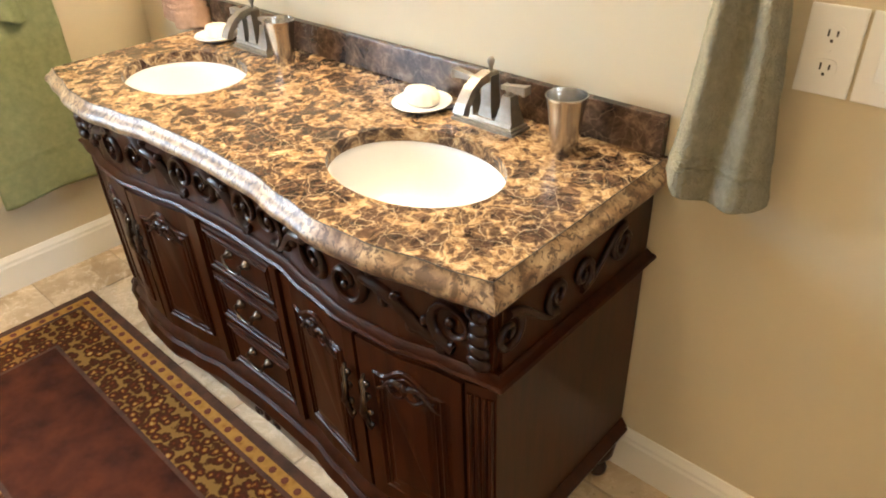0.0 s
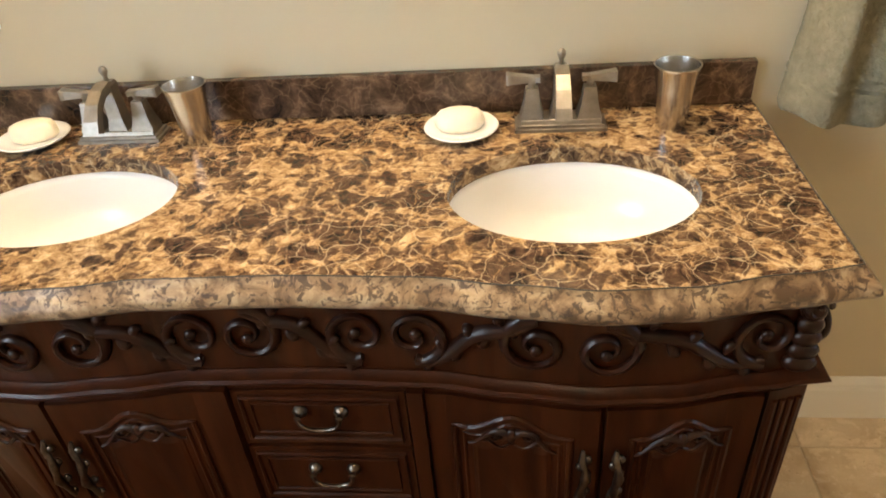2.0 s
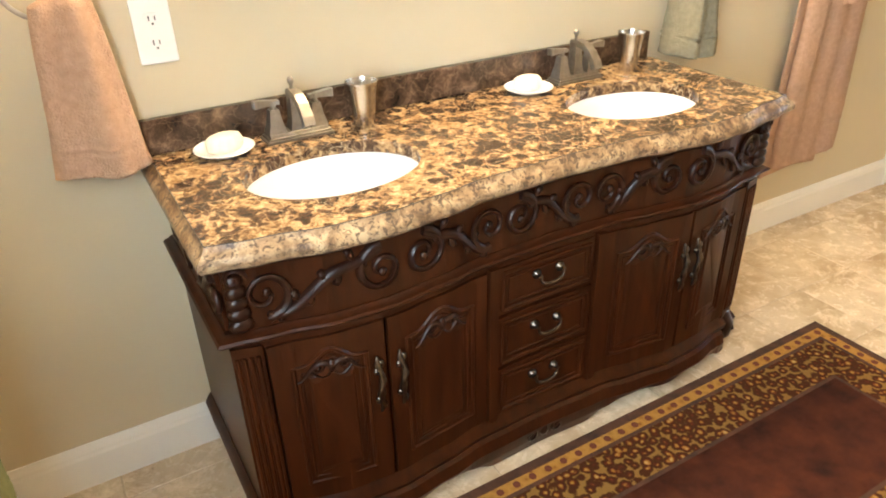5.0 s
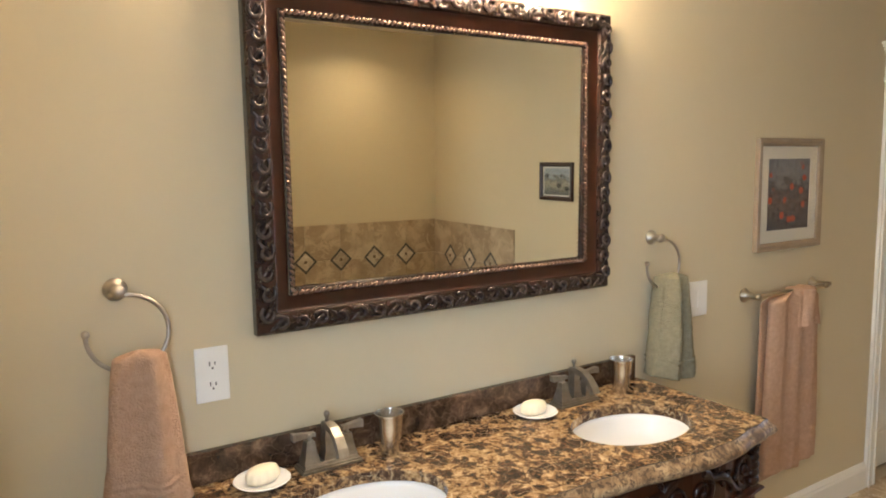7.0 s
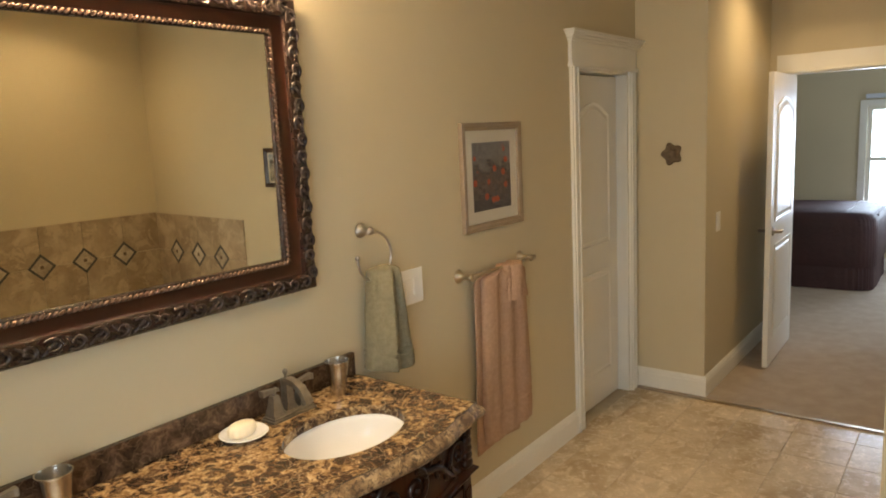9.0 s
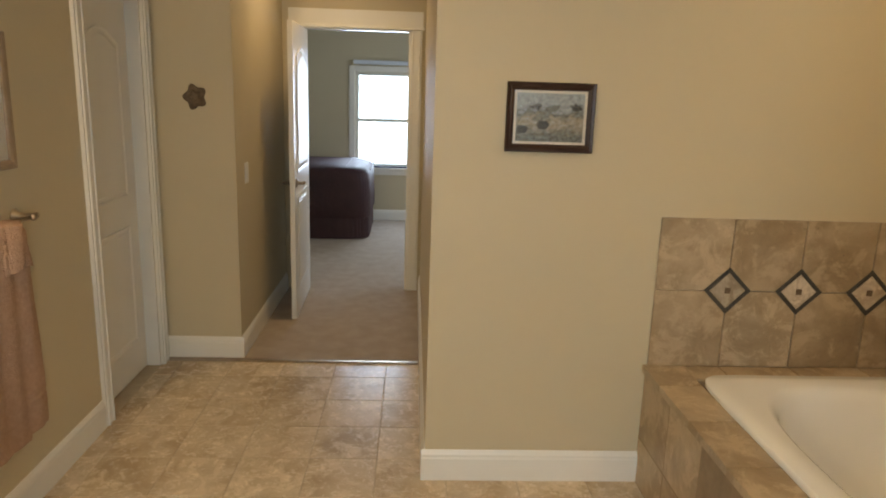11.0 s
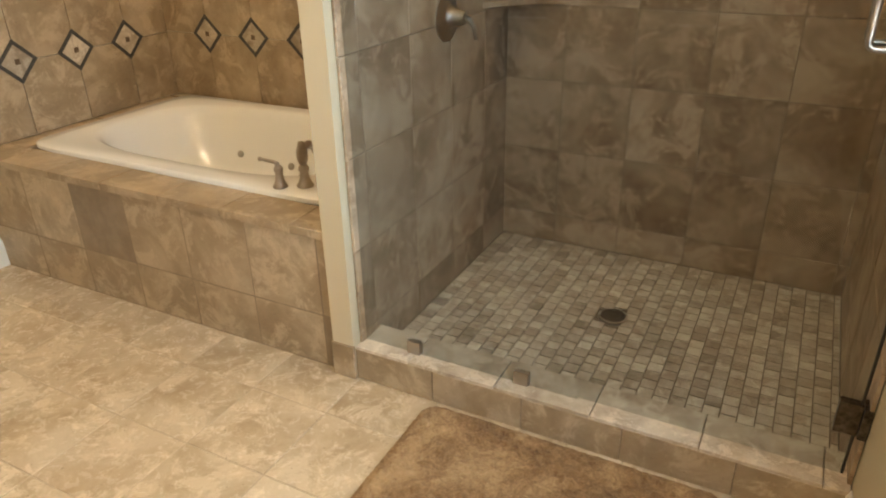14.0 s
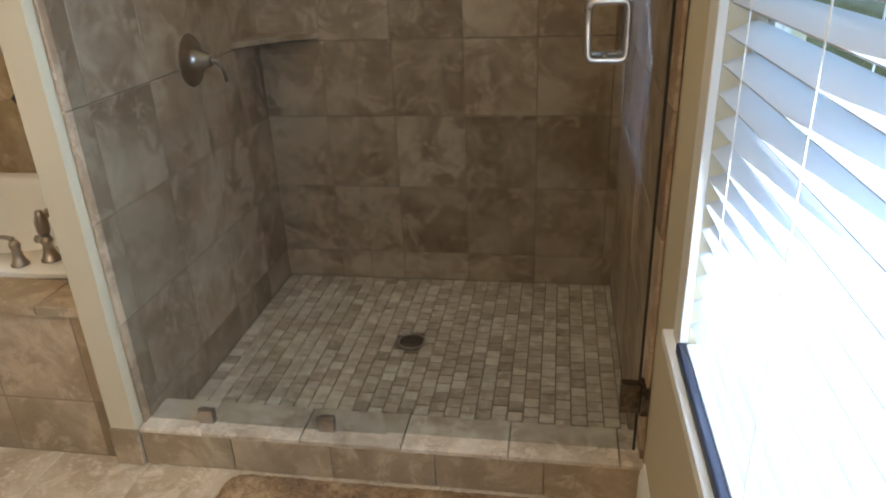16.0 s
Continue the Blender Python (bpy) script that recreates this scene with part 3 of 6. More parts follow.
casing("trim_door", DL, DR, DH, lambda u, d, z: (u, -d, z))
casing("trim_doorway", BY0, BY1, 2.06, lambda u, d, z: (XD - d, u, z), crown=False)
structure("door_jamb", [(DL - 0.012, DL + 0.012, 0.001, W, 0, DH), (DR - 0.012, DR + 0.012, 0.001, W, 0, DH), (DL, DR, 0.001, W, DH - 0.02, DH + 0.004)], WHITE, "white door jamb", "door jamb")
structure("doorway_jamb", [(XD, XD + W, BY0 - 0.002, BY0 + 0.018, 0, 2.06), (XD, XD + W, BY1 - 0.018, BY1 + 0.002, 0, 2.06), (XD, XD + W, BY0, BY1, 2.045, 2.062)], WHITE, "white doorway jamb", "door jamb")


def arch(u0, u1, z0, z1, rise, n=14):
    """Outline of a panel with an arched top, anticlockwise."""
    pts = [(u0, z0), (u1, z0)]
    for i in range(n + 1):
        s = i / n
        pts.append((u1 + (u0 - u1) * s, z1 + rise * math.sin(math.pi * s) ** 1.2))
    return pts


def door_leaf(name, w, h, label):
    """A moulded two-panel leaf, hinged at x = 0, facing -y, standing on z = 0."""
    ob = thing(name, (0, 0, 0), label, "door", kind="structure")
    leaf = boxpart("leaf", (0, w, 0, 0.035, 0.008, h), WHITE, ob, bevel=0.002)
    for z0, z1, rise in ((0.20, 0.86, 0.0), (1.02, h - 0.22, 0.07)):
        for side in (-1, 1):
            bm = bmesh.new()
            y = -0.001 if side < 0 else 0.036
            out = arch(0.12, w - 0.12, z0, z1, rise)
            cx, cz = w / 2, (z0 + z1) / 2
            loops = []
            for k, d in ((1.0, 0.0), (1.0, 0.007), (0.965, 0.006), (0.93, -0.0), (0.88, 0.001), (0.82, 0.007), (0.80, 0.007)):
                fx = 1 - (1 - k) * 1.0
                fz = 1 - (1 - k) * (w - 0.24) / (z1 - z0)
                loops.append([Vector((cx + (x - cx) * fx, y + side * d, cz + (z - cz) * fz)) for x, z in out])
            loft(bm, loops, cap0=False)
            part("panel", bm, WHITE, ob)
    return ob


d1 = door_leaf("door_1", DR - DL - 0.03, DH - 0.03, "closed white moulded two-panel closet door in a deep jamb")
d1.matrix_basis = pose(DL + 0.015, 0.072, 0.0)
bm = bmesh.new()
lathe(bm, None, [(0.012, 0), (0.012, 0.002), (0.006, 0.004), (0.006, 0.006)], 14, pose(0.045, 0.002, 0.93, 90))
k = part("finger_pull", bm, BRASSY, d1, "small nickel lock plate")
d2 = door_leaf("door_2", 0.80, 2.02, "open white moulded bedroom door folded back along the passage wall")
for side in (-1, 1):
    bm = bmesh.new()
    y = -0.0 if side < 0 else 0.035
    lathe(bm, None, [(0.032, 0), (0.032, 0.005), (0.012, 0.012), (0.010, 0.05)], 18, pose(0.735, y, 0.96, 90 if side < 0 else -90))
    tube(bm, [(0.735, y + side * 0.05, 0.96), (0.70, y + side * 0.052, 0.962), (0.64, y + side * 0.05, 0.955)], [0.010, 0.009, 0.007], 10)
    part("door_handle", bm, NICKEL, d2, "brushed nickel lever handle", smooth=True)
for z in (0.2, 1.0, 1.8):
    boxpart("hinge", (-0.012, 0.004, -0.008, 0.004, z, z + 0.09), NICKEL, d2)
d2.matrix_basis = pose(XD - 0.03, BY1 - 0.02, 0.012, 0, 0, 180 + 1.5)


def window(name, ob_label, place, u0, u1, z0, z1, blind_to, depth=W):
    """A hung window in an opening; place(u, d, z): d is the depth into the wall from the room's face."""
    ob = tagged(new(name), ob_label, "window", kind="structure")
    ORIGIN[ob.name] = Vector((0, 0, 0))

    def pbox(bm, a0, a1, d0, d1, e0, e1, bev=0.0):
        p, q = place(a0, d0, e0), place(a1, d1, e1)
        box(bm, min(p[0], q[0]), max(p[0], q[0]), min(p[1], q[1]), max(p[1], q[1]), e0, e1, bev)

    zm = (z0 + z1) / 2
    bm = bmesh.new()
    for a0, a1, e0, e1 in ((u0 - 0.07, u0, z0 - 0.03, z1 + 0.07), (u1, u1 + 0.07, z0 - 0.03, z1 + 0.07), (u0, u1, z1, z1 + 0.07)):
        pbox(bm, a0, a1, -0.016, 0.0, e0, e1, 0.003)
    part("window_casing", bm, WHITE, ob)
    bm = bmesh.new()
    pbox(bm, u0 - 0.09, u1 + 0.09, -0.035, 0.05, z0 - 0.03, z0 - 0.002, 0.004)
    pbox(bm, u0 - 0.07, u1 + 0.07, -0.014, 0.0, z0 - 0.09, z0 - 0.03, 0.003)
    part("window_sill", bm, WHITE, ob)
    # narrow dark navy strip along the room side of the sill
    bm = bmesh.new()
    pbox(bm, u0 + 0.002, u1 - 0.002, -0.022, 0.004, z0 - 0.001, z0 + 0.022, 0.004)
    part("sill_strip", bm, NAVY, ob, "dark navy strip on the sill")
    for s, (e0, e1, d) in enumerate(((z0, zm + 0.02, 0.06), (zm - 0.02, z1, 0.085))):
        bm = bmesh.new()
        for a0, a1, f0, f1 in ((u0, u0 + 0.04, e0, e1), (u1 - 0.04, u1, e0, e1), (u0 + 0.04, u1 - 0.04, e0, e0 + 0.04), (u0 + 0.04, u1 - 0.04, e1 - 0.04, e1)):
            pbox(bm, a0, a1, d, d + 0.025, f0, f1)
        part("window_frame", bm, WHITE, ob)
        bm = bmesh.new()
        pbox(bm, u0 + 0.04, u1 - 0.04, d + 0.01, d + 0.014, e0 + 0.04, e1 - 0.04)
        pane = part("pane", bm, PANE, ob)
        pane.visible_shadow = False
    return ob


w1 = window("window_1", "bright white-trimmed window with a raised wooden blind beside the shower", lambda u, d, z: (XW - d, u, z), WY0, WY1, WZ0, WZ1, None)
w2 = window("window_2", "bright double-hung bedroom window beyond the bed", lambda u, d, z: (BX + d, u, z), VY0, VY1, VZ0, VZ1, None)
structure("backdrop", [(XW - 3.0, XW - 2.9, -6, 3, -1, 4), (BX + 3.0, BX + 3.1, -5, 3, -1, 5)], SKYGLOW, "glaring overcast daylight outside the windows", "backdrop")
structure("ground", [(-60, 60, -60, 60, -0.5, -0.3)], OUTDOOR, "lawn outside", "ground")

blind = thing("window_blind", (XW + 0.03, (WY0 + WY1) / 2, WZ1), "white horizontal-slat window blind with cords, glaring in daylight", "blind")
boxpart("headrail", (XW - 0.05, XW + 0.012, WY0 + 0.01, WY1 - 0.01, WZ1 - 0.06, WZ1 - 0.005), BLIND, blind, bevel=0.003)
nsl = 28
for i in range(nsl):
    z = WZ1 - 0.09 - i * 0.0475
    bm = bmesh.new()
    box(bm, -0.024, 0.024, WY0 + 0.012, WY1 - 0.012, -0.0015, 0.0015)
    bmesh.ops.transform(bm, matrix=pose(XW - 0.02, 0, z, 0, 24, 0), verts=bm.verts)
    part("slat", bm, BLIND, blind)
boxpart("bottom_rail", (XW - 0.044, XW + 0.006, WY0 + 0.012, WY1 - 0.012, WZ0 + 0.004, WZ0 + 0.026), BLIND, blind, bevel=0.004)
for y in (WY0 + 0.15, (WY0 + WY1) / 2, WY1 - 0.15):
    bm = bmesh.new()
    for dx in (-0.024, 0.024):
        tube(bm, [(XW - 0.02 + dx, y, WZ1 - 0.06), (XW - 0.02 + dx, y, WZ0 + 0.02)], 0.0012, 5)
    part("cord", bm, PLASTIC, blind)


# ---- vanity ----
CT = 0.897
VX0, VX1 = -1.865, -0.224
VC = (VX0 + VX1) / 2
KN = [(0.0, 0.566), (0.20, 0.572), (0.33, 0.592), (0.45, 0.606), (0.56, 0.600), (0.70, 0.573), (0.81, 0.552), (0.90, 0.545)]


def front(x, inset=0.0):
    """y of the bowed counter edge at x."""
    u = min(abs(x - VC), 0.9)
    for (a, ya), (b, yb) in zip(KN, KN[1:]):
        if u <= b:
            s = (u - a) / (b - a)
            s = s * s * (3 - 2 * s)
            return -(ya + (yb - ya) * s) * 1.0 - 0.012 + inset
    return -KN[-1][1] - 0.012 + inset


def outline(off, n=64):
    """Counter outline, set in by off at the front and ends."""
    x0, x1 = VX0 + off, VX1 - off
    pts = [(x, front(x, off)) for x in np.linspace(x0, x1, n)]
    return pts + [(x1, -0.001), (x0, -0.001)]


SINKS = [(-0.617, -0.334), (-1.500, -0.326)]
RA, RB = 0.203, 0.150
vanity = thing("vanity_cabinet", (VC, -0.28, 0), "carved dark mahogany double vanity cabinet with bowed doors and claw feet", "cabinet")
counter = thing("vanity_countertop", (VC, -0.28, CT - 0.05), "polished brown and gold marble double-sink countertop with ogee edge", "countertop")


def make_slab():
    bm = bmesh.new()
    prof = [(0.0243, -0.050), (0.0243, 0.0)]
    loops = [[Vector((x, y, CT + h)) for x, y in outline(o)] for o, h in prof]
    loft(bm, loops, cap0=False, cap1=False)
    n = 48
    edge = [v for v in bm.verts if abs(v.co.z - CT) < 1e-5]
    ring_edges = [e for e in bm.edges if e.verts[0] in edge and e.verts[1] in edge]
    holes = []
    for cx, cy in SINKS:
        vs = [bm.verts.new((cx + RA * math.cos(a), cy + RB * math.sin(a), CT)) for a in np.linspace(0, 2 * math.pi, n, endpoint=False)]
        ring_edges += [bm.edges.new((vs[i], vs[(i + 1) % n])) for i in range(n)]
        holes.append(vs)
    bmesh.ops.triangle_fill(bm, edges=ring_edges, use_beauty=True)
    for f in list(bm.faces):
        c = f.calc_center_median()
        if abs(c.z - CT) < 1e-5 and any(((c.x - cx) / RA) ** 2 + ((c.y - cy) / RB) ** 2 < 0.97 for cx, cy in SINKS):
            bm.faces.remove(f)
    for vs in holes:
        low = [bm.verts.new((v.co.x, v.co.y, CT - 0.03)) for v in vs]
        for i in range(n):
            j = (i + 1) % n
            bm.faces.new((vs[i], vs[j], low[j], low[i]))
    return bm


smooth_by(part("slab", make_slab(), MARBLE, counter), 50)
bm = bmesh.new()
prof = [(0.0237, -0.052), (0.018, -0.052), (0.006, -0.046), (0.0, -0.036), (0.001, -0.027), (0.006, -0.019), (0.012, -0.0145), (0.0175, -0.010), (0.0205, -0.004), (0.0225, -0.0008), (0.0237, -0.0006), (0.0237, -0.052)]
loft(bm, [[Vector((x, y, CT + h)) for x, y in outline(o)] for o, h in prof], cap0=False, cap1=False)
smooth_by(part("moulded_edge", bm, MARBLE_EDGE, counter, "pale polished ogee edge strip with small dark flecks"), 40)
bm = bmesh.new()
tube(bm, [(x, y, CT - 0.0002) for x, y in outline(0.0235)[:64]], 0.0011, 6)
for x in (VX0 + 0.0235, VX1 - 0.0235):
    tube(bm, [(x, front(x, 0.0235), CT - 0.0002), (x, -0.024, CT - 0.0002)], 0.0011, 6)
part("edge_groove", bm, DARKGAP, counter, "fine dark line inside the moulded edge")
bs = boxpart("backsplash", (VX0 + 0.022, VX1 - 0.030, -0.022, -0.001, CT + 0.001, CT + 0.085), MARBLE2, counter, "darker marble backsplash", bevel=0.002)
for cx, cy in SINKS:
    basin = thing("sink_basin", (cx, cy, CT - 0.17), "white oval undermount porcelain sink basin", "sink", "basins in the vanity top")
    bm = bmesh.new()
    prof = [(1.10, -0.031), (1.005, -0.031), (0.985, -0.045), (0.95, -0.075), (0.87, -0.11), (0.72, -0.137), (0.5, -0.152), (0.25, -0.158), (0.10, -0.160),
            (0.10, -0.166), (0.5, -0.160), (0.76, -0.145), (0.92, -0.115), (1.0, -0.075), (1.03, -0.045), (1.10, -0.038)]
    loft(bm, [[Vector((cx + RA * k * math.cos(a), cy + RB * k * math.sin(a), CT + h)) for a in np.linspace(0, 2 * math.pi, 48, endpoint=False)] for k, h in prof], False, False)
    part("bowl", bm, CERAMIC, basin, smooth=True)
    bm = bmesh.new()
    lathe(bm, (cx, cy, CT - 0.1605), [(0.0, 0.0), (0.021, 0.0), (0.022, 0.003), (0.015, 0.004), (0.0, 0.007)], 20)
    part("drain", bm, NICKEL, basin, "nickel pop-up drain", smooth=True)

CB = 0.045


def face(x, d=0.0):
    """y of the cabinet's bowed front at x, d in front of it."""
    return front(x, CB + 0.012) - d


def curved(bm, x0, x1, z0, z1, d0, d1, n=10):
    """A slab that follows the bowed front, from depth d0 to d1 in front of it."""
    xs = np.linspace(x0, x1, n)
    loft(bm, [[Vector((x, face(x, d0), z0)), Vector((x, face(x, d1), z0)), Vector((x, face(x, d1), z1)), Vector((x, face(x, d0), z1))] for x in xs])


def on_front(pts, r, bm, d=0.0, flat=0.7, n=7):
    tube(bm, [(x, face(x, d), z) for x, z in pts], r, n, flat)


RISE[vanity.name] = 1.037
VT = 0.865
CX0, CX1 = VX0 + 0.035, VX1 - 0.035
bm = bmesh.new()
xs = np.linspace(CX0 + 0.01, CX1 - 0.01, 50)
loft(bm, [[Vector((x, -0.012, 0.13)), Vector((x, face(x, -0.012), 0.13)), Vector((x, face(x, -0.012), 0.61)), Vector((x, -0.012, 0.61))] for x in xs])
part("body", bm, WALNUT, vanity)
bm = bmesh.new()
curved(bm, CX0 + 0.01, CX1 - 0.01, 0.612, VT - 0.053, -0.03, 0.0, 50)
part("frieze_board", bm, WALNUT, vanity)


def moulding(name, z, prof, mat=WALNUT):
    """A moulding that runs round front and both ends; prof: (out, height)."""
    loops = []
    path = [(CX0, -0.012, -1, 0)] + [(x, None, 0, 0) for x in np.linspace(CX0, CX1, 60)] + [(CX1, -0.012, 1, 0)]
    for i, (x, y, s, _) in enumerate(path):
        loop = []
        for d, h in prof:
            if y is None:
                ex = -d if i == 1 else (d if i == len(path) - 2 else 0)
                loop.append(Vector((x + ex, face(x, d), z + h)))
            else:
                loop.append(Vector((x + s * d, y, z + h)))
        loops.append(loop)
    bm = bmesh.new()
    loft(bm, loops)
    return smooth_by(part(name, bm, mat, vanity), 35)


moulding("waist_moulding", 0.635, [(-0.01, -0.004), (0.008, -0.004), (0.010, 0.001), (0.022, 0.005), (0.026, 0.011), (0.022, 0.016), (0.012, 0.018), (0.004, 0.024), (-0.01, 0.024)])
moulding("top_moulding", 0.806, [(-0.01, -0.012), (0.006, -0.012), (0.014, -0.002), (0.018, 0.006), (-0.01, 0.006)])
moulding("base_moulding", 0.142, [(-0.01, -0.02), (0.016, -0.02), (0.020, -0.006), (0.014, 0.008), (0.006, 0.018), (0.002, 0.024), (-0.01, 0.024)])

# carved frieze: scrolls, leaves and swags
def spiral(cx, cz, r, turns, start, sense, n=26):
    out = []
    for i in range(n):
        s = i / (n - 1)
        a = start + sense * turns * 2 * math.pi * s
        out.append((cx + r * (1 - 0.86 * s) * math.cos(a), cz + r * (1 - 0.86 * s) * math.sin(a)))
    return out


def scroll_group(bm, cx, w, z, m, d=0.004):
    """One carved group w wide about cx; m = -1 turns it over."""
    s1 = spiral(cx - m * w * 0.36, z, 0.056, 1.5, math.pi / 2, -m)
    on_front(s1, [0.0115 - 0.006 * i / 26 for i in range(26)], bm, d)
    s2 = spiral(cx + m * w * 0.36, z - 0.002, 0.053, 1.4, -math.pi / 2, -m)
    on_front(s2, [0.011 - 0.006 * i / 26 for i in range(26)], bm, d)
    wave = [(cx - m * w * 0.36 + m * w * 0.72 * s, z + 0.046 * math.cos(s * math.pi) - 0.010 * math.sin(3 * math.pi * s)) for s in np.linspace(0, 1, 22)]
    on_front(wave, [0.008 + 0.005 * math.sin(math.pi * i / 21) for i in range(22)], bm, d)
    for k in range(7):
        s = 0.14 + 0.12 * k
        x = cx - m * w * 0.36 + m * w * 0.72 * s
        zz = z + 0.046 * math.cos(s * math.pi)
        up = 1 if k % 2 else -1
        leaf = [(x + m * 0.012 * t, zz + up * (0.006 + 0.036 * t - 0.020 * t * t)) for t in np.linspace(0, 1.3, 6)]
        on_front(leaf, [0.005, 0.010, 0.012, 0.011, 0.008, 0.003], bm, d)
    for sx in (s1, s2):
        ball(bm, (sx[-1][0], face(sx[-1][0], d + 0.003), sx[-1][1]), 0.010, 1, 0.7, 1)


ZF = 0.733
for cx, w, m in ((VC + 0.585, 0.33, 1), (VC + 0.27, 0.26, -1), (VC, 0.25, 1), (VC - 0.27, 0.26, 1), (VC - 0.585, 0.33, -1)):
    bm = bmesh.new()
    scroll_group(bm, cx, w, ZF, m)
    smooth_by(part("carved_frieze", bm, CARVED, vanity, "deeply carved leaf scrolls"), 60)
for s, ex in ((1, CX1), (-1, CX0)):
    bm = bmesh.new()
    for cy, m in ((-0.42, 1), (-0.20, -1)):
        for pts in (spiral(cy - 0.07 * m, ZF, 0.040, 1.5, math.pi / 2, -m), spiral(cy + 0.07 * m, ZF, 0.034, 1.4, -math.pi / 2, -m),
                    [(cy - 0.07 * m + 0.14 * m * q, ZF + 0.04 * math.cos(q * math.pi)) for q in np.linspace(0, 1, 16)]):
            tube(bm, [(ex + s * 0.004, y, z) for y, z in pts], [0.009 - 0.004 * i / len(pts) for i in range(len(pts))], 7)
    smooth_by(part("carved_end_frieze", bm, CARVED, vanity), 60)
    side = boxpart("side_panel", (min(ex, ex - s * 0.02), max(ex, ex - s * 0.02), -0.50, -0.012, 0.13, VT - 0.055), WALNUT, vanity, bevel=0.002)
    # fluted corner posts
    px = ex - s * 0.028
    bm = bmesh.new()
    curved(bm, px - 0.030, px + 0.030, 0.16, 0.622, -0.03, 0.008, 6)
    part("corner_post", bm, WALNUT, vanity)
    for k in range(4):
        bm = bmesh.new()
        x = px - 0.020 + k * 0.0133
        on_front([(x, 0.19), (x, 0.60)], 0.0050, bm, 0.009, 1.0, 8)
        part("reed", bm, WALNUT, vanity)
    bm = bmesh.new()
    for q in range(5):
        z = 0.680 + q * 0.024
        ball(bm, (px, face(px, 0.012), z), 0.024, 1.1 - 0.08 * q, 0.55, 0.7, 10)
    on_front(spiral(px, 0.785, 0.022, 1.3, 0, 1, 18), 0.006, bm, 0.02)
    smooth_by(part("carved_corner_leaf", bm, CARVED, vanity), 60)


def scroll_foot(px, py, s, fore):
    bm = bmesh.new()
    pts = [(0, 0.165), (0.016, 0.145), (0.030, 0.115), (0.030, 0.085), (0.016, 0.055), (0.006, 0.035), (0.012, 0.020), (0.030, 0.018)]
    tube(bm, [(px + s * a, py - fore * a * 0.8, z) for a, z in pts], [0.030, 0.038, 0.036, 0.030, 0.022, 0.021, 0.022, 0.017], 12)
    ball(bm, (px + s * 0.022, py - fore * 0.018, 0.022), 0.0225, 1.2, 1.2, 0.95, 12)
    if fore:
        on = spiral(0.028, 0.095, 0.030, 1.3, 0, 1, 16)
        tube(bm, [(px + s * a, py - fore * 0.045, z) for a, z in on], 0.006, 7)
    smooth_by(part("foot", bm, CARVED, vanity, "carved scroll foot"), 60)


for s, ex in ((1, CX1), (-1, CX0)):
    scroll_foot(ex - s * 0.045, face(ex - s * 0.045) + 0.035, s, 1)
    scroll_foot(ex - s * 0.045, -0.07, s, 0)

# shaped apron between the feet
bm = bmesh.new()
n = 90
loops = []
for i in range(n):
    x = CX0 + 0.06 + (CX1 - CX0 - 0.12) * i / (n - 1)
    u = (x - VC) / (CX1 - VC)
    a = abs(u)
    rise = min(1.0, max(0.0, (a - 0.20) / 0.16)) * min(1.0, max(0.0, (0.98 - a) / 0.14))
    z = 0.012 + 0.050 * (3 * rise ** 2 - 2 * rise ** 3) - 0.005 * math.cos(u * 22) * rise
    sec = [(-0.02, 0.135), (0.006, 0.135), (0.026, 0.115), (0.036, 0.085), (0.028, max(z + 0.004, 0.045)), (0.018, z), (-0.02, z)]
    loops.append([Vector((x, face(x, d), h)) for d, h in sec])
loft(bm, loops)
part("shaped_apron", bm, WALNUT, vanity)
for cx in (VC,):
    bm = bmesh.new()
    for m in (-1, 1):
        on_front(spiral(cx + m * 0.045, 0.065, 0.024, 1.3, math.pi / 2, m, 18), 0.006, bm, 0.030)
    ball(bm, (cx, face(cx, 0.030), 0.066), 0.016, 1, 0.7, 1.2)
    smooth_by(part("apron_carving", bm, CARVED, vanity), 60)


def pull(parent, x, z):
    bm = bmesh.new()
    r = []
    for k in range(9):
        s = k / 8
        r.append((x + 0.004 * math.sin(s * 12), face(x, 0.016 + 0.012 * math.sin(math.pi * s)), z - 0.075 + 0.15 * s))
    tube(bm, r, [0.003, 0.007, 0.005, 0.009, 0.006, 0.009, 0.005, 0.007, 0.003], 9)
    for q in (-1, 1):
        for j in range(3):
            ball(bm, (x + 0.006 * (-1) ** j, face(x, 0.018), z + q * (0.022 + 0.017 * j)), 0.0075, 1, 0.8, 1.2, 8)
    return smooth_by(part("pull_handle", bm, BRONZE, parent, "twisted leaf-shaped antique metal pull"), 60)


def bail(parent, x, z):
    bm = bmesh.new()
    for q in (-1, 1):
        c = x + q * 0.036
        m = Matrix.Translation((c, face(c, 0.012), z)) @ Euler((radians(90), 0, 0)).to_matrix().to_4x4()
        lathe(bm, None, [(0.013, -0.004), (0.013, 0.001), (0.008, 0.005), (0.005, 0.012), (0.007, 0.017), (0.0, 0.020)], 12, m)
    tube(bm, [(x + 0.036 * math.cos(a), face(x, 0.030), z - 0.026 * abs(math.sin(a)) ** 0.7) for a in np.linspace(math.pi, 2 * math.pi, 13)], [0.003 + 0.0015 * math.sin(math.pi * k / 12) for k in range(13)], 8)
    return smooth_by(part("bail_handle", bm, BRONZE, parent, "curved antique metal drawer pull"), 60)


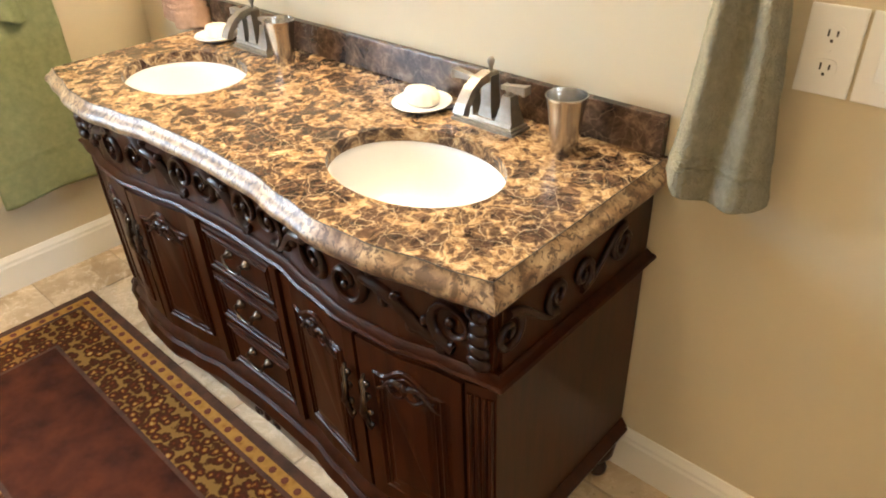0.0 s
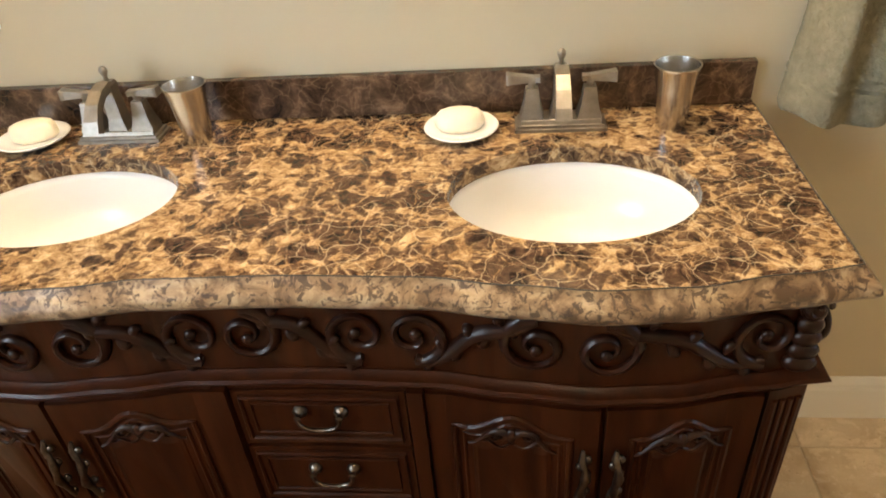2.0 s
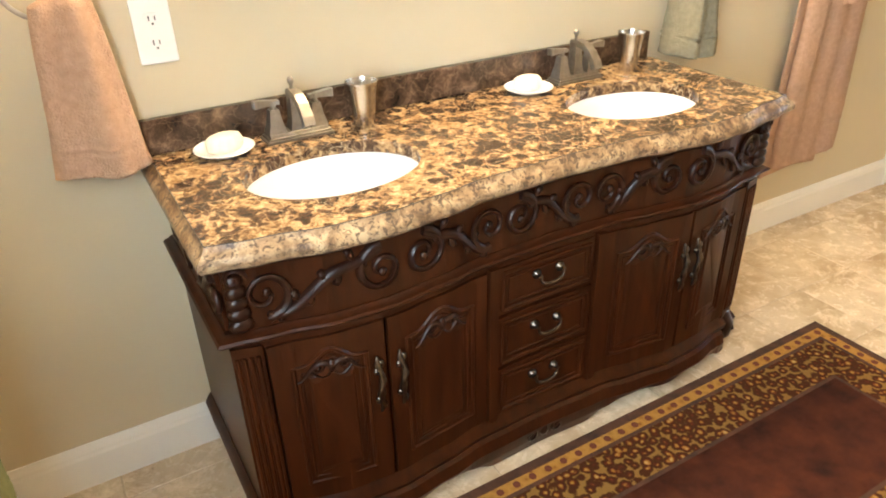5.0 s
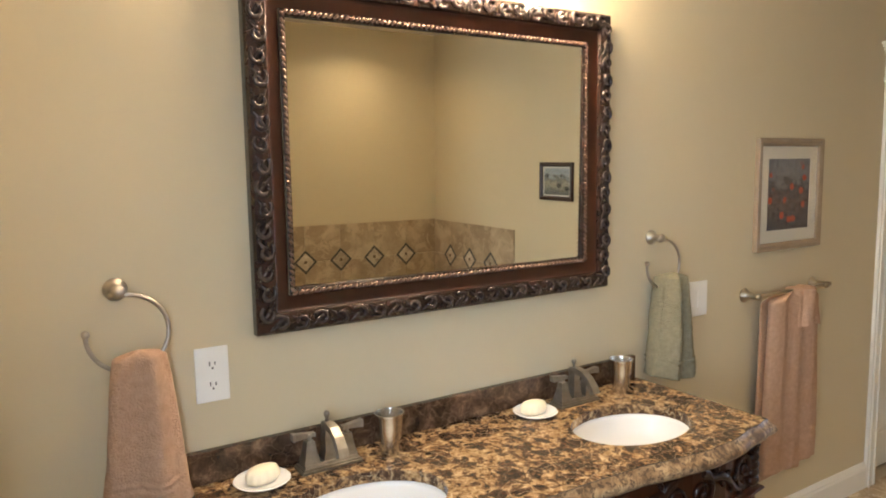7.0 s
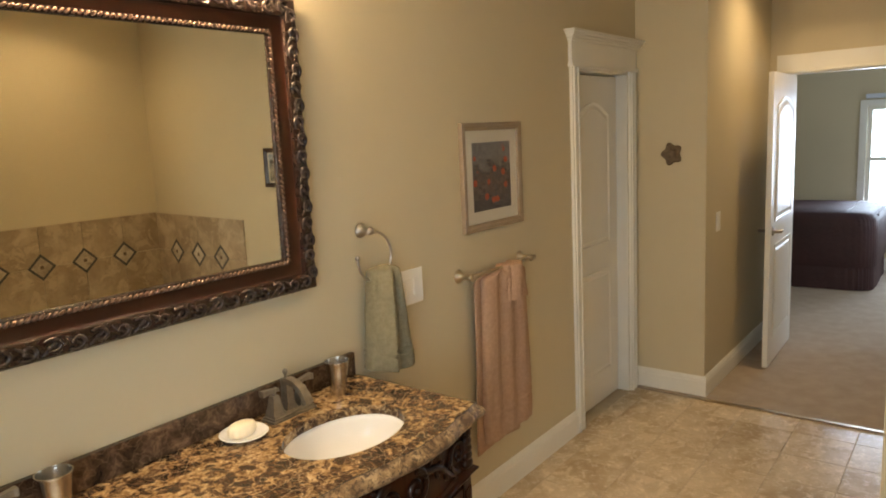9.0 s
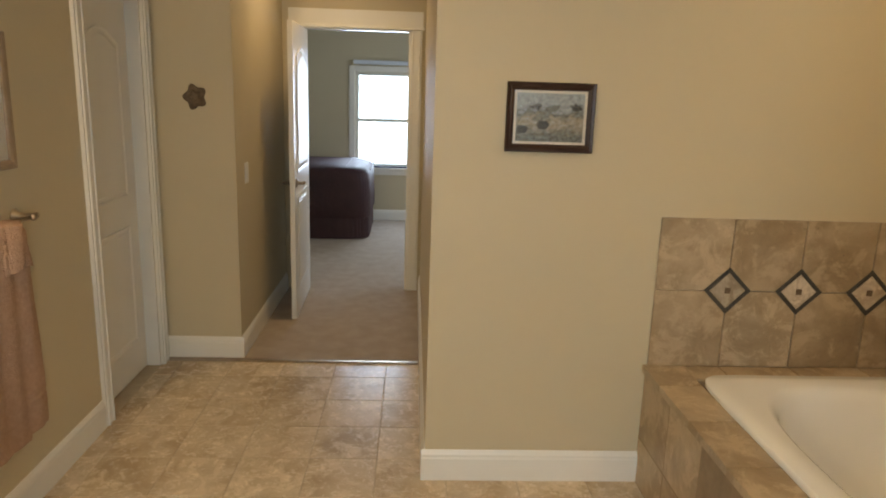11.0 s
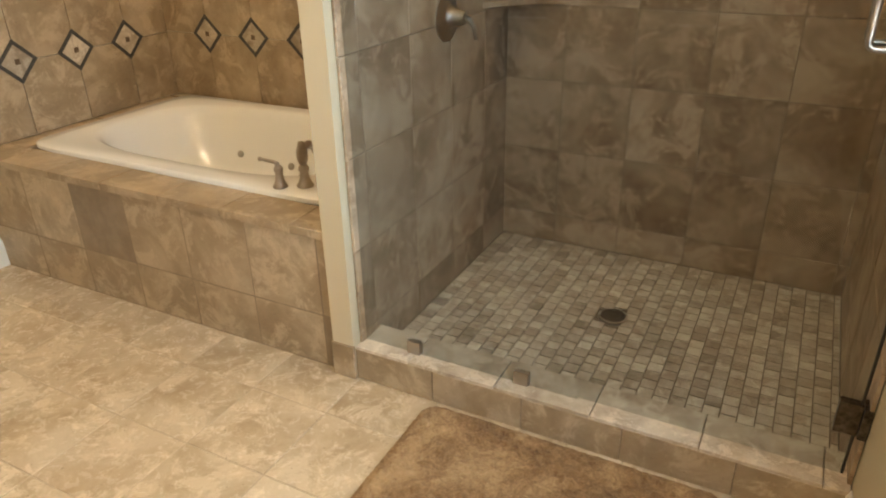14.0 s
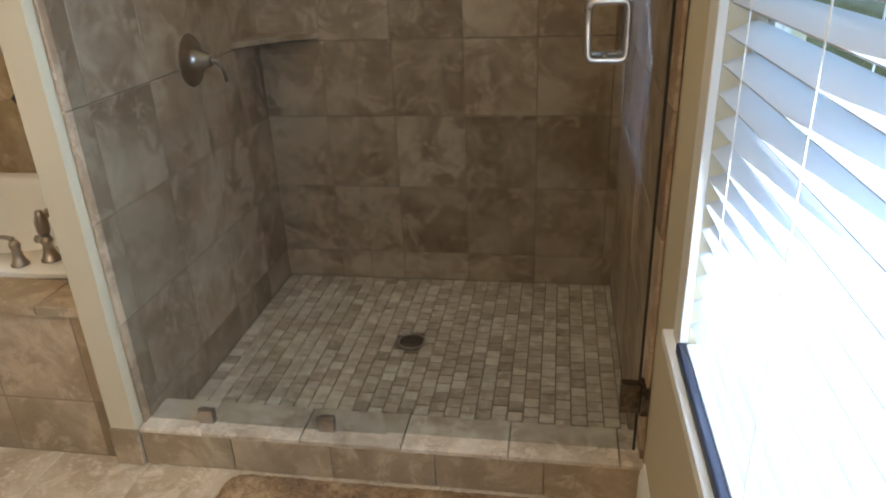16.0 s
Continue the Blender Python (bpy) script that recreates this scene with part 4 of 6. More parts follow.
def cabinet_door(x0, x1, side):
    z0, z1 = 0.172, 0.612
    bm = bmesh.new()
    curved(bm, x0, x1, z0, z1, -0.006, 0.008, 10)
    ob = part("door", bm, WALNUT, vanity)
    a, b, c, e = x0 + 0.045, x1 - 0.045, z0 + 0.05, z1 - 0.065

    def edge(k):
        pts = [(a + k, c + k), (b - k, c + k)]
        for i in range(17):
            s = i / 16
            pts.append((b - k + (a - b + 2 * k) * s, e - k + 0.022 * math.sin(math.pi * s) - 0.012 * math.sin(3 * math.pi * s)))
        return pts
    for k, r, name in ((0.0, 0.0065, "panel_moulding"), (0.016, 0.0035, "inner_bead")):
        bm = bmesh.new()
        pts = edge(k)
        on_front(pts + [pts[0]], r, bm, 0.008, 0.9, 7)
        part(name, bm, WALNUT, ob)
    bm = bmesh.new()
    pts = edge(0.03)
    cx, cz = (a + b) / 2, (c + e) / 2
    loft(bm, [[Vector((cx + (x - cx) * f, face(cx + (x - cx) * f, d), cz + (z - cz) * f)) for x, z in pts] for f, d in ((1.05, 0.006), (1.0, 0.010), (0.9, 0.012))], cap0=False)
    part("raised_panel", bm, WALNUT, ob)
    bm = bmesh.new()
    for m in (-1, 1):
        on_front([(cx + m * (0.004 + 0.07 * s), e - 0.004 + 0.014 * math.sin(5 * s) - 0.02 * s) for s in np.linspace(0, 1, 10)], [0.008 - 0.0006 * i for i in range(10)], bm, 0.012)
        on_front([(cx + m * (0.002 + 0.045 * s), e - 0.022 - 0.012 * math.sin(4 * s)) for s in np.linspace(0, 1, 8)], 0.0035, bm, 0.012)
        on_front(spiral(cx + m * 0.03, e - 0.006, 0.014, 1.2, 0, m, 14), 0.004, bm, 0.013)
    ball(bm, (cx, face(cx, 0.012), e - 0.004), 0.012, 0.8, 0.6, 1.3)
    smooth_by(part("carving", bm, CARVED, ob, "small carved leaf spray"), 60)
    pull(ob, (x1 - 0.022) if side > 0 else (x0 + 0.022), 0.455)


DXS = [(CX0 + 0.065, VC - 0.475, 1), (VC - 0.465, VC - 0.185, -1), (VC + 0.185, VC + 0.465, 1), (VC + 0.475, CX1 - 0.065, -1)]
for x0, x1, side in DXS:
    cabinet_door(x0, x1, side)
for z0, z1 in ((0.482, 0.612), (0.327, 0.472), (0.172, 0.317)):
    bm = bmesh.new()
    curved(bm, VC - 0.150, VC + 0.150, z0, z1, -0.006, 0.006, 8)
    ob = part("drawer", bm, WALNUT, vanity)
    for k, r, nm in ((0.014, 0.006, "drawer_moulding"), (0.030, 0.003, "inner_bead")):
        bm = bmesh.new()
        pts = [(VC - 0.150 + k, z0 + k), (VC + 0.150 - k, z0 + k), (VC + 0.150 - k, z1 - k), (VC - 0.150 + k, z1 - k), (VC - 0.150 + k, z0 + k)]
        on_front(pts, r, bm, 0.006, 0.9, 7)
        part(nm, bm, WALNUT, ob)
    bail(ob, VC, (z0 + z1) / 2 + 0.018)
for x in (VC - 0.168, VC + 0.168):
    bm = bmesh.new()
    curved(bm, x - 0.013, x + 0.013, 0.165, 0.620, -0.004, 0.016, 4)
    part("pilaster", bm, WALNUT, vanity)


# ---- things on the counter ----
def faucet():
    ob = thing("faucet", (0, 0, 0), "brushed nickel centreset faucet with flared square pedestals and two lever handles", "faucet", "faucets at the two basins")
    bm = bmesh.new()

    def frustum(cx, cy, lv):
        loft(bm, [[Vector((cx + a * w, cy + b * d, z)) for a, b in ((-1, -1), (1, -1), (1, 1), (-1, 1))] for w, d, z in lv])
    frustum(0, 0, [(0.085, 0.032, 0.0), (0.085, 0.032, 0.006), (0.080, 0.028, 0.007), (0.080, 0.028, 0.012), (0.075, 0.024, 0.013), (0.073, 0.022, 0.020), (0.070, 0.020, 0.021)])
    part("base", bm, SATIN, ob)
    for sx in (-1, 1):
        bm = bmesh.new()
        frustum(sx * 0.053, 0, [(0.023, 0.021, 0.020), (0.020, 0.019, 0.030), (0.015, 0.015, 0.050), (0.012, 0.012, 0.072), (0.011, 0.011, 0.078)])
        part("pedestal", bm, SATIN, ob)
        bm = bmesh.new()
        lathe(bm, (sx * 0.053, 0, 0.078), [(0.007, 0), (0.007, 0.008), (0.009, 0.010), (0.009, 0.020), (0.004, 0.023)], 12)
        loops = [[Vector((sx * (0.038 + 0.062 * s), b * w, 0.094 + c * h + 0.002 * s)) for b, c in ((-1, -1), (1, -1), (1, 1), (-1, 1))] for s, w, h in ((0, 0.010, 0.005), (0.15, 0.007, 0.005), (0.85, 0.009, 0.009), (0.95, 0.011, 0.010), (1.0, 0.010, 0.009))]
        loft(bm, loops)
        part("lever", bm, SATIN, ob)
    bm = bmesh.new()
    frustum(0, 0.002, [(0.020, 0.020, 0.020), (0.014, 0.016, 0.045), (0.012, 0.014, 0.095), (0.013, 0.015, 0.112), (0.010, 0.012, 0.118)])
    path = [(0.012, 0.104), (-0.010, 0.112), (-0.040, 0.108), (-0.066, 0.093), (-0.086, 0.070), (-0.094, 0.052)]
    wid = [(0.011, 0.010), (0.012, 0.010), (0.0125, 0.009), (0.013, 0.009), (0.014, 0.009), (0.0145, 0.010)]
    loops = []
    for i, ((y, z), (w, h)) in enumerate(zip(path, wid)):
        a, b = path[max(i - 1, 0)], path[min(i + 1, 5)]
        d = Vector((0, b[0] - a[0], b[1] - a[1])).normalized()
        up = Vector((0, -d.z, d.y))
        loops.append([Vector((sx * w, y, z)) + up * h * sz for sx, sz in ((-1, -1), (1, -1), (1, 1), (-1, 1))])
    loft(bm, loops)
    part("spout", bm, SATIN, ob)
    bm = bmesh.new()
    lathe(bm, (0, 0.004, 0.116), [(0.005, 0), (0.004, 0.010), (0.005, 0.013), (0.008, 0.020), (0.008, 0.026), (0.004, 0.031), (0.0, 0.032)], 12)
    part("lift_knob", bm, SATIN, ob, smooth=True)
    return ob


f1 = faucet()
f1.matrix_basis = pose(-0.622, -0.092, CT + 0.0005)
copy_thing(f1, pose(-1.497, -0.085, CT + 0.0005))


def tumbler():
    ob = thing("tumbler", (0, 0, 0), "tapered brushed stainless steel tumbler on the marble countertop", "tumbler", "steel tumblers by the basins")
    bm = bmesh.new()
    lathe(bm, (0, 0, 0), [(0.0, 0.0), (0.025, 0.0), (0.027, 0.003), (0.029, 0.03), (0.034, 0.075), (0.040, 0.112), (0.0415, 0.115), (0.0415, 0.118), (0.0395, 0.118), (0.033, 0.08), (0.027, 0.03), (0.024, 0.008), (0.0, 0.007)], 32)
    smooth_by(part("cup", bm, STEEL, ob), 50)
    return ob


t1 = tumbler()
t1.matrix_basis = pose(-0.420, -0.106, CT + 0.0005)
copy_thing(t1, pose(-1.328, -0.114, CT + 0.0005, 0, 0, 70))


def soap_dish():
    ob = thing("soap_dish", (0, 0, 0), "round white china soap dish on the marble countertop", "soap dish", "soap dishes by the basins")
    bm = bmesh.new()
    lathe(bm, (0, 0, 0), [(0.0, 0.0), (0.042, 0.0), (0.050, 0.004), (0.068, 0.012), (0.071, 0.015), (0.069, 0.017), (0.050, 0.010), (0.035, 0.007), (0.0, 0.007)], 40)
    smooth_by(part("saucer", bm, CERAMIC, ob), 60)
    return ob


def soap_bar():
    ob = thing("soap_bar", (0, 0, 0), "scalloped cream soap bar lying on a white dish", "soap", "soap bars on their dishes")
    bm = bmesh.new()
    loops = []
    for k, h in ((0.80, 0.0), (0.97, 0.005), (1.0, 0.012), (0.97, 0.019), (0.86, 0.025), (0.6, 0.028), (0.2, 0.0295)):
        loops.append([Vector((0.046 * k * (1 + 0.035 * math.cos(12 * a)) * math.cos(a), 0.031 * k * (1 + 0.035 * math.cos(12 * a)) * math.sin(a), h * 1.35)) for a in np.linspace(0, 2 * math.pi, 60, endpoint=False)])
    loft(bm, loops)
    part("bar", bm, SOAP, ob, smooth=True)
    return ob


s1, b1 = soap_dish(), soap_bar()
s1.matrix_basis, b1.matrix_basis = pose(-0.808, -0.112, CT + 0.0005), pose(-0.811, -0.108, CT + 0.0078, 0, 0, 4)
copy_thing(s1, pose(-1.683, -0.100, CT + 0.0005))
copy_thing(b1, pose(-1.680, -0.097, CT + 0.0078, 0, 0, 18))


# ---- mirror ----
MX0, MX1, MZ0, MZ1 = -1.660, -0.424, 1.260, 2.172
mirror = thing("framed_mirror", ((MX0 + MX1) / 2, -0.03, MZ0), "large wall mirror in a heavy carved black and red-brown frame", "mirror")


def frame_loops(prof, x0, x1, z0, z1, y):
    """Loops of a mitred frame; prof: (inset, depth)."""
    return [[Vector((x0 + i, y - d, z0 + i)), Vector((x1 - i, y - d, z0 + i)), Vector((x1 - i, y - d, z1 - i)), Vector((x0 + i, y - d, z1 - i))] for i, d in prof]


def framed(name, prof, b, mat, parent, label=""):
    bm = bmesh.new()
    loft(bm, frame_loops(prof, *b, -0.001), False, False)
    return smooth_by(part(name, bm, mat, parent, label), 30)


MB = (MX0, MX1, MZ0, MZ1)
framed("outer_frame", [(0.004, 0.0), (0.0, 0.012), (0.0, 0.040), (0.006, 0.048), (0.030, 0.056), (0.052, 0.050), (0.056, 0.040)], MB, FRAMEDK, mirror, "black-brown outer frame")
framed("inner_frame", [(0.056, 0.040), (0.062, 0.036), (0.085, 0.028), (0.092, 0.026), (0.094, 0.018)], MB, FRAMERED, mirror, "red-brown sloping inner frame")
framed("slip", [(0.094, 0.030), (0.100, 0.034), (0.110, 0.030), (0.113, 0.014)], MB, FRAMEDK, mirror)
gx, gz = (MX1 - MX0) / 2 - 0.104, (MZ1 - MZ0) / 2 - 0.104
bm = bmesh.new()
box(bm, -gx, gx, -0.0022, 0.0022, -gz, gz)
bmesh.ops.transform(bm, matrix=pose((MX0 + MX1) / 2, -0.017, (MZ0 + MZ1) / 2, 0.5, 0, -0.5), verts=bm.verts)
part("mirror_glass", bm, MIRROR, mirror, "clear silvered glass")


def along_frame(inset, step):
    """Evenly spaced points along the frame's four sides: x, z and the direction of travel."""
    out = []
    x0, x1, z0, z1 = MX0 + inset, MX1 - inset, MZ0 + inset, MZ1 - inset
    for (ax, az), (bx, bz) in (((x0, z0), (x1, z0)), ((x1, z0), (x1, z1)), ((x1, z1), (x0, z1)), ((x0, z1), (x0, z0))):
        length = math.hypot(bx - ax, bz - az)
        n = max(1, round(length / step))
        for i in range(n):
            s = (i + 0.5) / n
            out.append((ax + (bx - ax) * s, az + (bz - az) * s, (bx - ax) / length, (bz - az) / length))
    return out


for i, (x, z, dx, dz) in enumerate(along_frame(0.029, 0.055)):
    bm = bmesh.new()
    nx, nz = -dz, dx
    m = 1 if i % 2 else -1
    pts = []
    for k in range(16):
        s = k / 15
        a = -2.4 + 5.4 * s
        r = 0.021 * (1 - 0.60 * s)
        u, v = r * math.cos(a) * 1.15, m * r * math.sin(a)
        pts.append((x + dx * u + nx * v, -0.056 - 0.004 * s, z + dz * u + nz * v))
    tube(bm, pts, [0.003 + 0.0042 * math.sin(math.pi * min(1, k / 15 + 0.12)) for k in range(16)], 7)
    tube(bm, [(x + dx * (-0.026 + 0.05 * s) + nx * m * (0.018 - 0.038 * s), -0.054, z + dz * (-0.026 + 0.05 * s) + nz * m * (0.018 - 0.038 * s)) for s in np.linspace(0, 1, 6)], [0.002, 0.005, 0.007, 0.007, 0.005, 0.002], 6)
    ball(bm, (pts[-1][0], -0.061, pts[-1][2]), 0.0065, 1, 0.8, 1, 8)
    smooth_by(part("carved_scroll", bm, FRAMEHI, mirror, "worn silvery carved leaf scroll"), 60)
bm = bmesh.new()
for x, z, dx, dz in along_frame(0.101, 0.0155):
    c = Vector((x, -0.034, z))
    d = Vector((dx * 0.8 - dz * 0.6, 0, dz * 0.8 + dx * 0.6))
    tube(bm, [c - d * 0.0085, c - d * 0.005 + Vector((0, -0.003, 0)), c + d * 0.005 + Vector((0, -0.003, 0)), c + d * 0.0085], [0.0015, 0.0045, 0.0045, 0.0015], 6)
smooth_by(part("rope_bead", bm, ROPE, mirror, "worn coppery rope beading"), 60)

# ---- light over the mirror ----
vl = thing("vanity_light", (VC, -0.02, 2.34), "wall light bar with four lit frosted glass shades above the mirror", "wall light")
boxpart("backplate", (-1.51, -0.57, -0.022, -0.001, 2.35, 2.42), NICKEL, vl, bevel=0.004)
for i in range(4):
    x = -1.43 + 0.26 * i
    bm = bmesh.new()
    tube(bm, [(x, -0.02, 2.385), (x, -0.08, 2.40), (x, -0.13, 2.385), (x, -0.13, 2.345)], 0.007, 8)
    lathe(bm, (x, -0.13, 2.345), [(0.022, 0.0), (0.024, 0.015), (0.012, 0.022)], 14)
    part("arm", bm, NICKEL, vl, smooth=True)
    bm = bmesh.new()
    lathe(bm, (x, -0.13, 2.345), [(0.024, 0.0), (0.036, -0.02), (0.050, -0.06), (0.062, -0.105), (0.060, -0.105), (0.048, -0.06), (0.034, -0.02), (0.022, -0.002)], 20)
    sh = part("shade", bm, SHADE, vl, smooth=True)
    sh.visible_shadow = False


# ---- towels ----
def cloth(name, mat, parent, cx, y, z1, z0, w1, w0, d1, d0, folds, seed, axis="x", label="", band=True, tilt=0.0):
    """A hanging doubled towel as one closed body; widths and depths at the top (1) and bottom (0)."""
    rnd = random.Random(seed)
    ph = [rnd.uniform(0, 6.28) for _ in range(4)]
    bm = bmesh.new()
    n, rows, loops = 72, 80, []
    for i in range(rows):
        s = i / (rows - 1)
        z = z1 + (z0 - z1) * s
        g = s ** 0.75
        w, d = w1 + (w0 - w1) * g, d1 + (d0 - d1) * g
        w *= 1 + 0.03 * math.sin(5 * s + ph[0])
        cap = math.sin(min(1, s / 0.05) * math.pi / 2) if s < 0.05 else 1.0
        cap2 = 0.5 + 0.5 * min(1, (1 - s) / 0.012)
        loop = []
        for a in np.linspace(0, 2 * math.pi, n, endpoint=False):
            u = math.copysign(abs(math.cos(a)) ** 0.65, math.cos(a))
            v = math.copysign(abs(math.sin(a)) ** 0.55, math.sin(a))
            amp = (1 - 0.45 * s)
            fold = amp * (0.55 * math.sin(u * folds * math.pi / 2 * 1.3 + ph[1] + 0.8 * s) + 0.3 * math.sin(u * folds * 2.6 + ph[2]))
            crease = abs(math.sin(u * folds * math.pi / 2 + ph[1] + 0.5 * s)) ** 0.6
            dd = d * (0.5 * v * (0.70 + 0.30 * crease if v < 0 else 1.0) + 0.30 * fold)
            if band and 0.79 < s < 0.87:
                dd *= 1.07 if int((s - 0.79) * 50) % 2 else 0.90
            sag = 0.010 * s * math.sin(2.4 * u + ph[3]) + tilt * u * w * 0.5 * s
            q = (u * w * 9 + seed, 6 * v * d, z * 9)
            dd += 0.010 * noise.noise(q) * v * s + 0.0022 * noise.noise((u * w * 60, v * 2 + seed, z * 60))
            px = u * w / 2 * cap + (0.006 * noise.noise((z * 14, seed, v)) + 0.0016 * noise.noise((z * 90, v * 5, seed))) * s * (1 if u > 0 else -1)
            if axis == "x":
                loop.append(Vector((cx + px, y + dd * cap * cap2, z + sag)))
            else:
                loop.append(Vector((y - dd * cap * cap2, cx + px, z + sag)))
        loops.append(loop)
    loft(bm, loops)
    return part(name, bm, mat, parent, label, smooth=True)


def towel_ring(x, label):
    ob = thing("towel_ring", (x, 0, 1.365), label, "towel ring", "towel rings beside the mirror")
    bm = bmesh.new()
    lathe(bm, None, [(0.027, 0.001), (0.027, 0.006), (0.020, 0.010), (0.013, 0.018), (0.011, 0.040), (0.016, 0.048), (0.014, 0.056), (0.0, 0.060)], 20, pose(x, 0, 1.410, 90))
    part("post", bm, NICKEL, ob, smooth=True)
    bm = bmesh.new()
    cx, cz, r = x + 0.015, 1.314, 0.088
    pts = [(cx - 0.035, -0.048, 1.404)]
    pts += [(cx + r * math.cos(a), -0.050, cz + r * math.sin(a)) for a in np.linspace(math.radians(80), math.radians(-185), 30)]
    tube(bm, pts, 0.0052, 8)
    ball(bm, pts[-1], 0.0095, n=10)
    part("ring", bm, NICKEL, ob, smooth=True)
    return ob


towel_ring(-1.975, "brushed nickel open towel ring beside the mirror, holding a pink towel")
towel_ring(-0.160, "brushed nickel open towel ring holding a sage green towel")
t = thing("hand_towel", (-1.95, -0.055, 0.85), "dusty pink terry hand towel hanging from a nickel ring", "towel")
cloth("terry_cloth", PINK, t, -1.940, -0.060, 1.275, 0.895, 0.105, 0.200, 0.060, 0.085, 2.3, 3, tilt=0.03)
t = thing("hand_towel", (-0.12, -0.055, 0.86), "sage green terry hand towel hanging from a nickel ring", "towel")
cloth("terry_cloth", SAGE, t, -0.122, -0.072, 1.285, 0.895, 0.095, 0.185, 0.070, 0.118, 2.3, 8, tilt=-0.03)


def towel_bar(x0, x1, z, place, label):
    ob = thing("towel_bar", place(x0, 0, z), label, "towel bar")
    for x in (x0, x1):
        bm = bmesh.new()
        pts = [place(x, d, z) for d in (0.0, 0.006, 0.012, 0.028, 0.060, 0.070, 0.078)]
        tube(bm, pts, [0.031, 0.030, 0.020, 0.012, 0.013, 0.016, 0.010], 18)
        part("post", bm, BRASSY, ob, smooth=True)
    bm = bmesh.new()
    tube(bm, [place(x0 - 0.015, 0.062, z), place(x1 + 0.03, 0.062, z)], 0.008, 12)
    ball(bm, place(x1 + 0.035, 0.062, z), 0.011, n=10)
    part("rail", bm, BRASSY, ob, smooth=True)
    return ob


towel_bar(0.420, 0.925, 1.128, lambda u, d, z: (u, -d, z), "aged nickel towel bar under the floral picture")
t = thing("bath_towel", (0.68, -0.065, 0.34), "dusty pink bath towel with pleats doubled over a wall bar", "towel")
cloth("terry_cloth", PINK, t, 0.685, -0.066, 1.134, 0.345, 0.35, 0.385, 0.046, 0.066, 4, 5)
cloth("back_layer", PINK, t, 0.632, -0.040, 1.128, 0.300, 0.30, 0.35, 0.018, 0.026, 3, 25)
t = thing("washcloth", (0.69, -0.10, 0.95), "small folded pink washcloth laid over the bath towel", "towel")
cloth("terry_cloth", PINK, t, 0.745, -0.066, 1.143, 0.975, 0.155, 0.165, 0.090, 0.124, 2, 6, band=False)
towel_bar(-0.80, -0.25, 1.17, lambda u, d, z: (XW + d, u, z), "nickel towel bar on the window wall")
t = thing("bath_towel", (XW + 0.06, -0.52, 0.34), "moss green bath towel doubled over a bar on the window wall", "towel")
cloth("terry_cloth", GREEN, t, -0.52, XW + 0.062, 1.19, 0.34, 0.37, 0.37, 0.045, 0.060, 2, 15, axis="y")
t = thing("washcloth", (XW + 0.09, -0.51, 0.93), "small green washcloth laid over the green bath towel", "towel")
cloth("terry_cloth", GREEN, t, -0.50, XW + 0.062, 1.20, 0.94, 0.16, 0.165, 0.080, 0.096, 2, 16, axis="y", band=False)


# ---- plates, pictures and plaque ----
def wall_plate(name, x, z, w, h, label, category, kinds):
    ob = thing(name, (x, 0, z), label, category)
    boxpart("plate", (x - w / 2, x + w / 2, -0.007, -0.0005, z - h / 2, z + h / 2), PLASTIC, ob, bevel=0.003)
    for kind, cx in kinds:
        if kind == "outlet":
            for q in (-1, 1):
                bm = bmesh.new()
                m = pose(x + cx, -0.0065, z + q * 0.026, 90)
                loft(bm, [[m @ Vector((0.0175 * math.copysign(abs(math.cos(a)) ** 0.6, math.cos(a)), 0.0150 * math.copysign(abs(math.sin(a)) ** 0.8, math.sin(a)), h)) for a in np.linspace(0, 2 * math.pi, 20, endpoint=False)] for h in (0.0, 0.0025)])
                part("socket", bm, PLASTIC, ob)
                bm = bmesh.new()
                for sx, hh in ((-0.0065, 0.0055), (0.0065, 0.0045)):
                    box(bm, x + cx + sx - 0.0013, x + cx + sx + 0.0013, -0.0100, -0.0088, z + q * 0.026 + 0.003 - hh, z + q * 0.026 + 0.003 + hh)
                box(bm, x + cx - 0.002, x + cx + 0.002, -0.0100, -0.0088, z + q * 0.026 - 0.011, z + q * 0.026 - 0.0065)
                part("slot", bm, DARKGAP, ob)
            zs = (0,)
        else:
            bm = bmesh.new()
            loft(bm, [[Vector((x + cx + a, -0.006 - d, z + b)) for a, b, d in ((-e, -0.034 * f, g0), (e, -0.034 * f, g0), (e, 0.034 * f, g1), (-e, 0.034 * f, g1))] for e, f, g0, g1 in ((0.0170, 1, 0.0, 0.0), (0.0165, 0.98, 0.006, 0.002), (0.015, 0.93, 0.0065, 0.0025))])
            part("rocker", bm, PLASTIC, ob)
            zs = (-0.048, 0.048)
        for zz in zs:
            bm = bmesh.new()
            lathe(bm, None, [(0.0032, 0), (0.0030, 0.001), (0.0, 0.0014)], 10, pose(x + cx, -0.0068, z + zz, 90))
            part("screw", bm, PLASTIC, ob)
    return ob


wall_plate("outlet_plate", -1.767, 1.172, 0.083, 0.140, "white duplex outlet plate above the backsplash", "outlet", [("outlet", 0)])
wall_plate("outlet_plate", -0.012, 1.149, 0.083, 0.140, "white duplex outlet plate beside the sage towel", "outlet", [("outlet", 0)])
wall_plate("switch_plate", 0.102, 1.149, 0.135, 0.140, "white double rocker switch plate", "light switch", [("switch", -0.026), ("switch", 0.026)])
sw = wall_plate("switch_plate", 0, 0, 0.083, 0.125, "cream single rocker switch on the passage wall", "light switch", [("switch", 0)])
sw.location = (2.62, YN, 1.10)


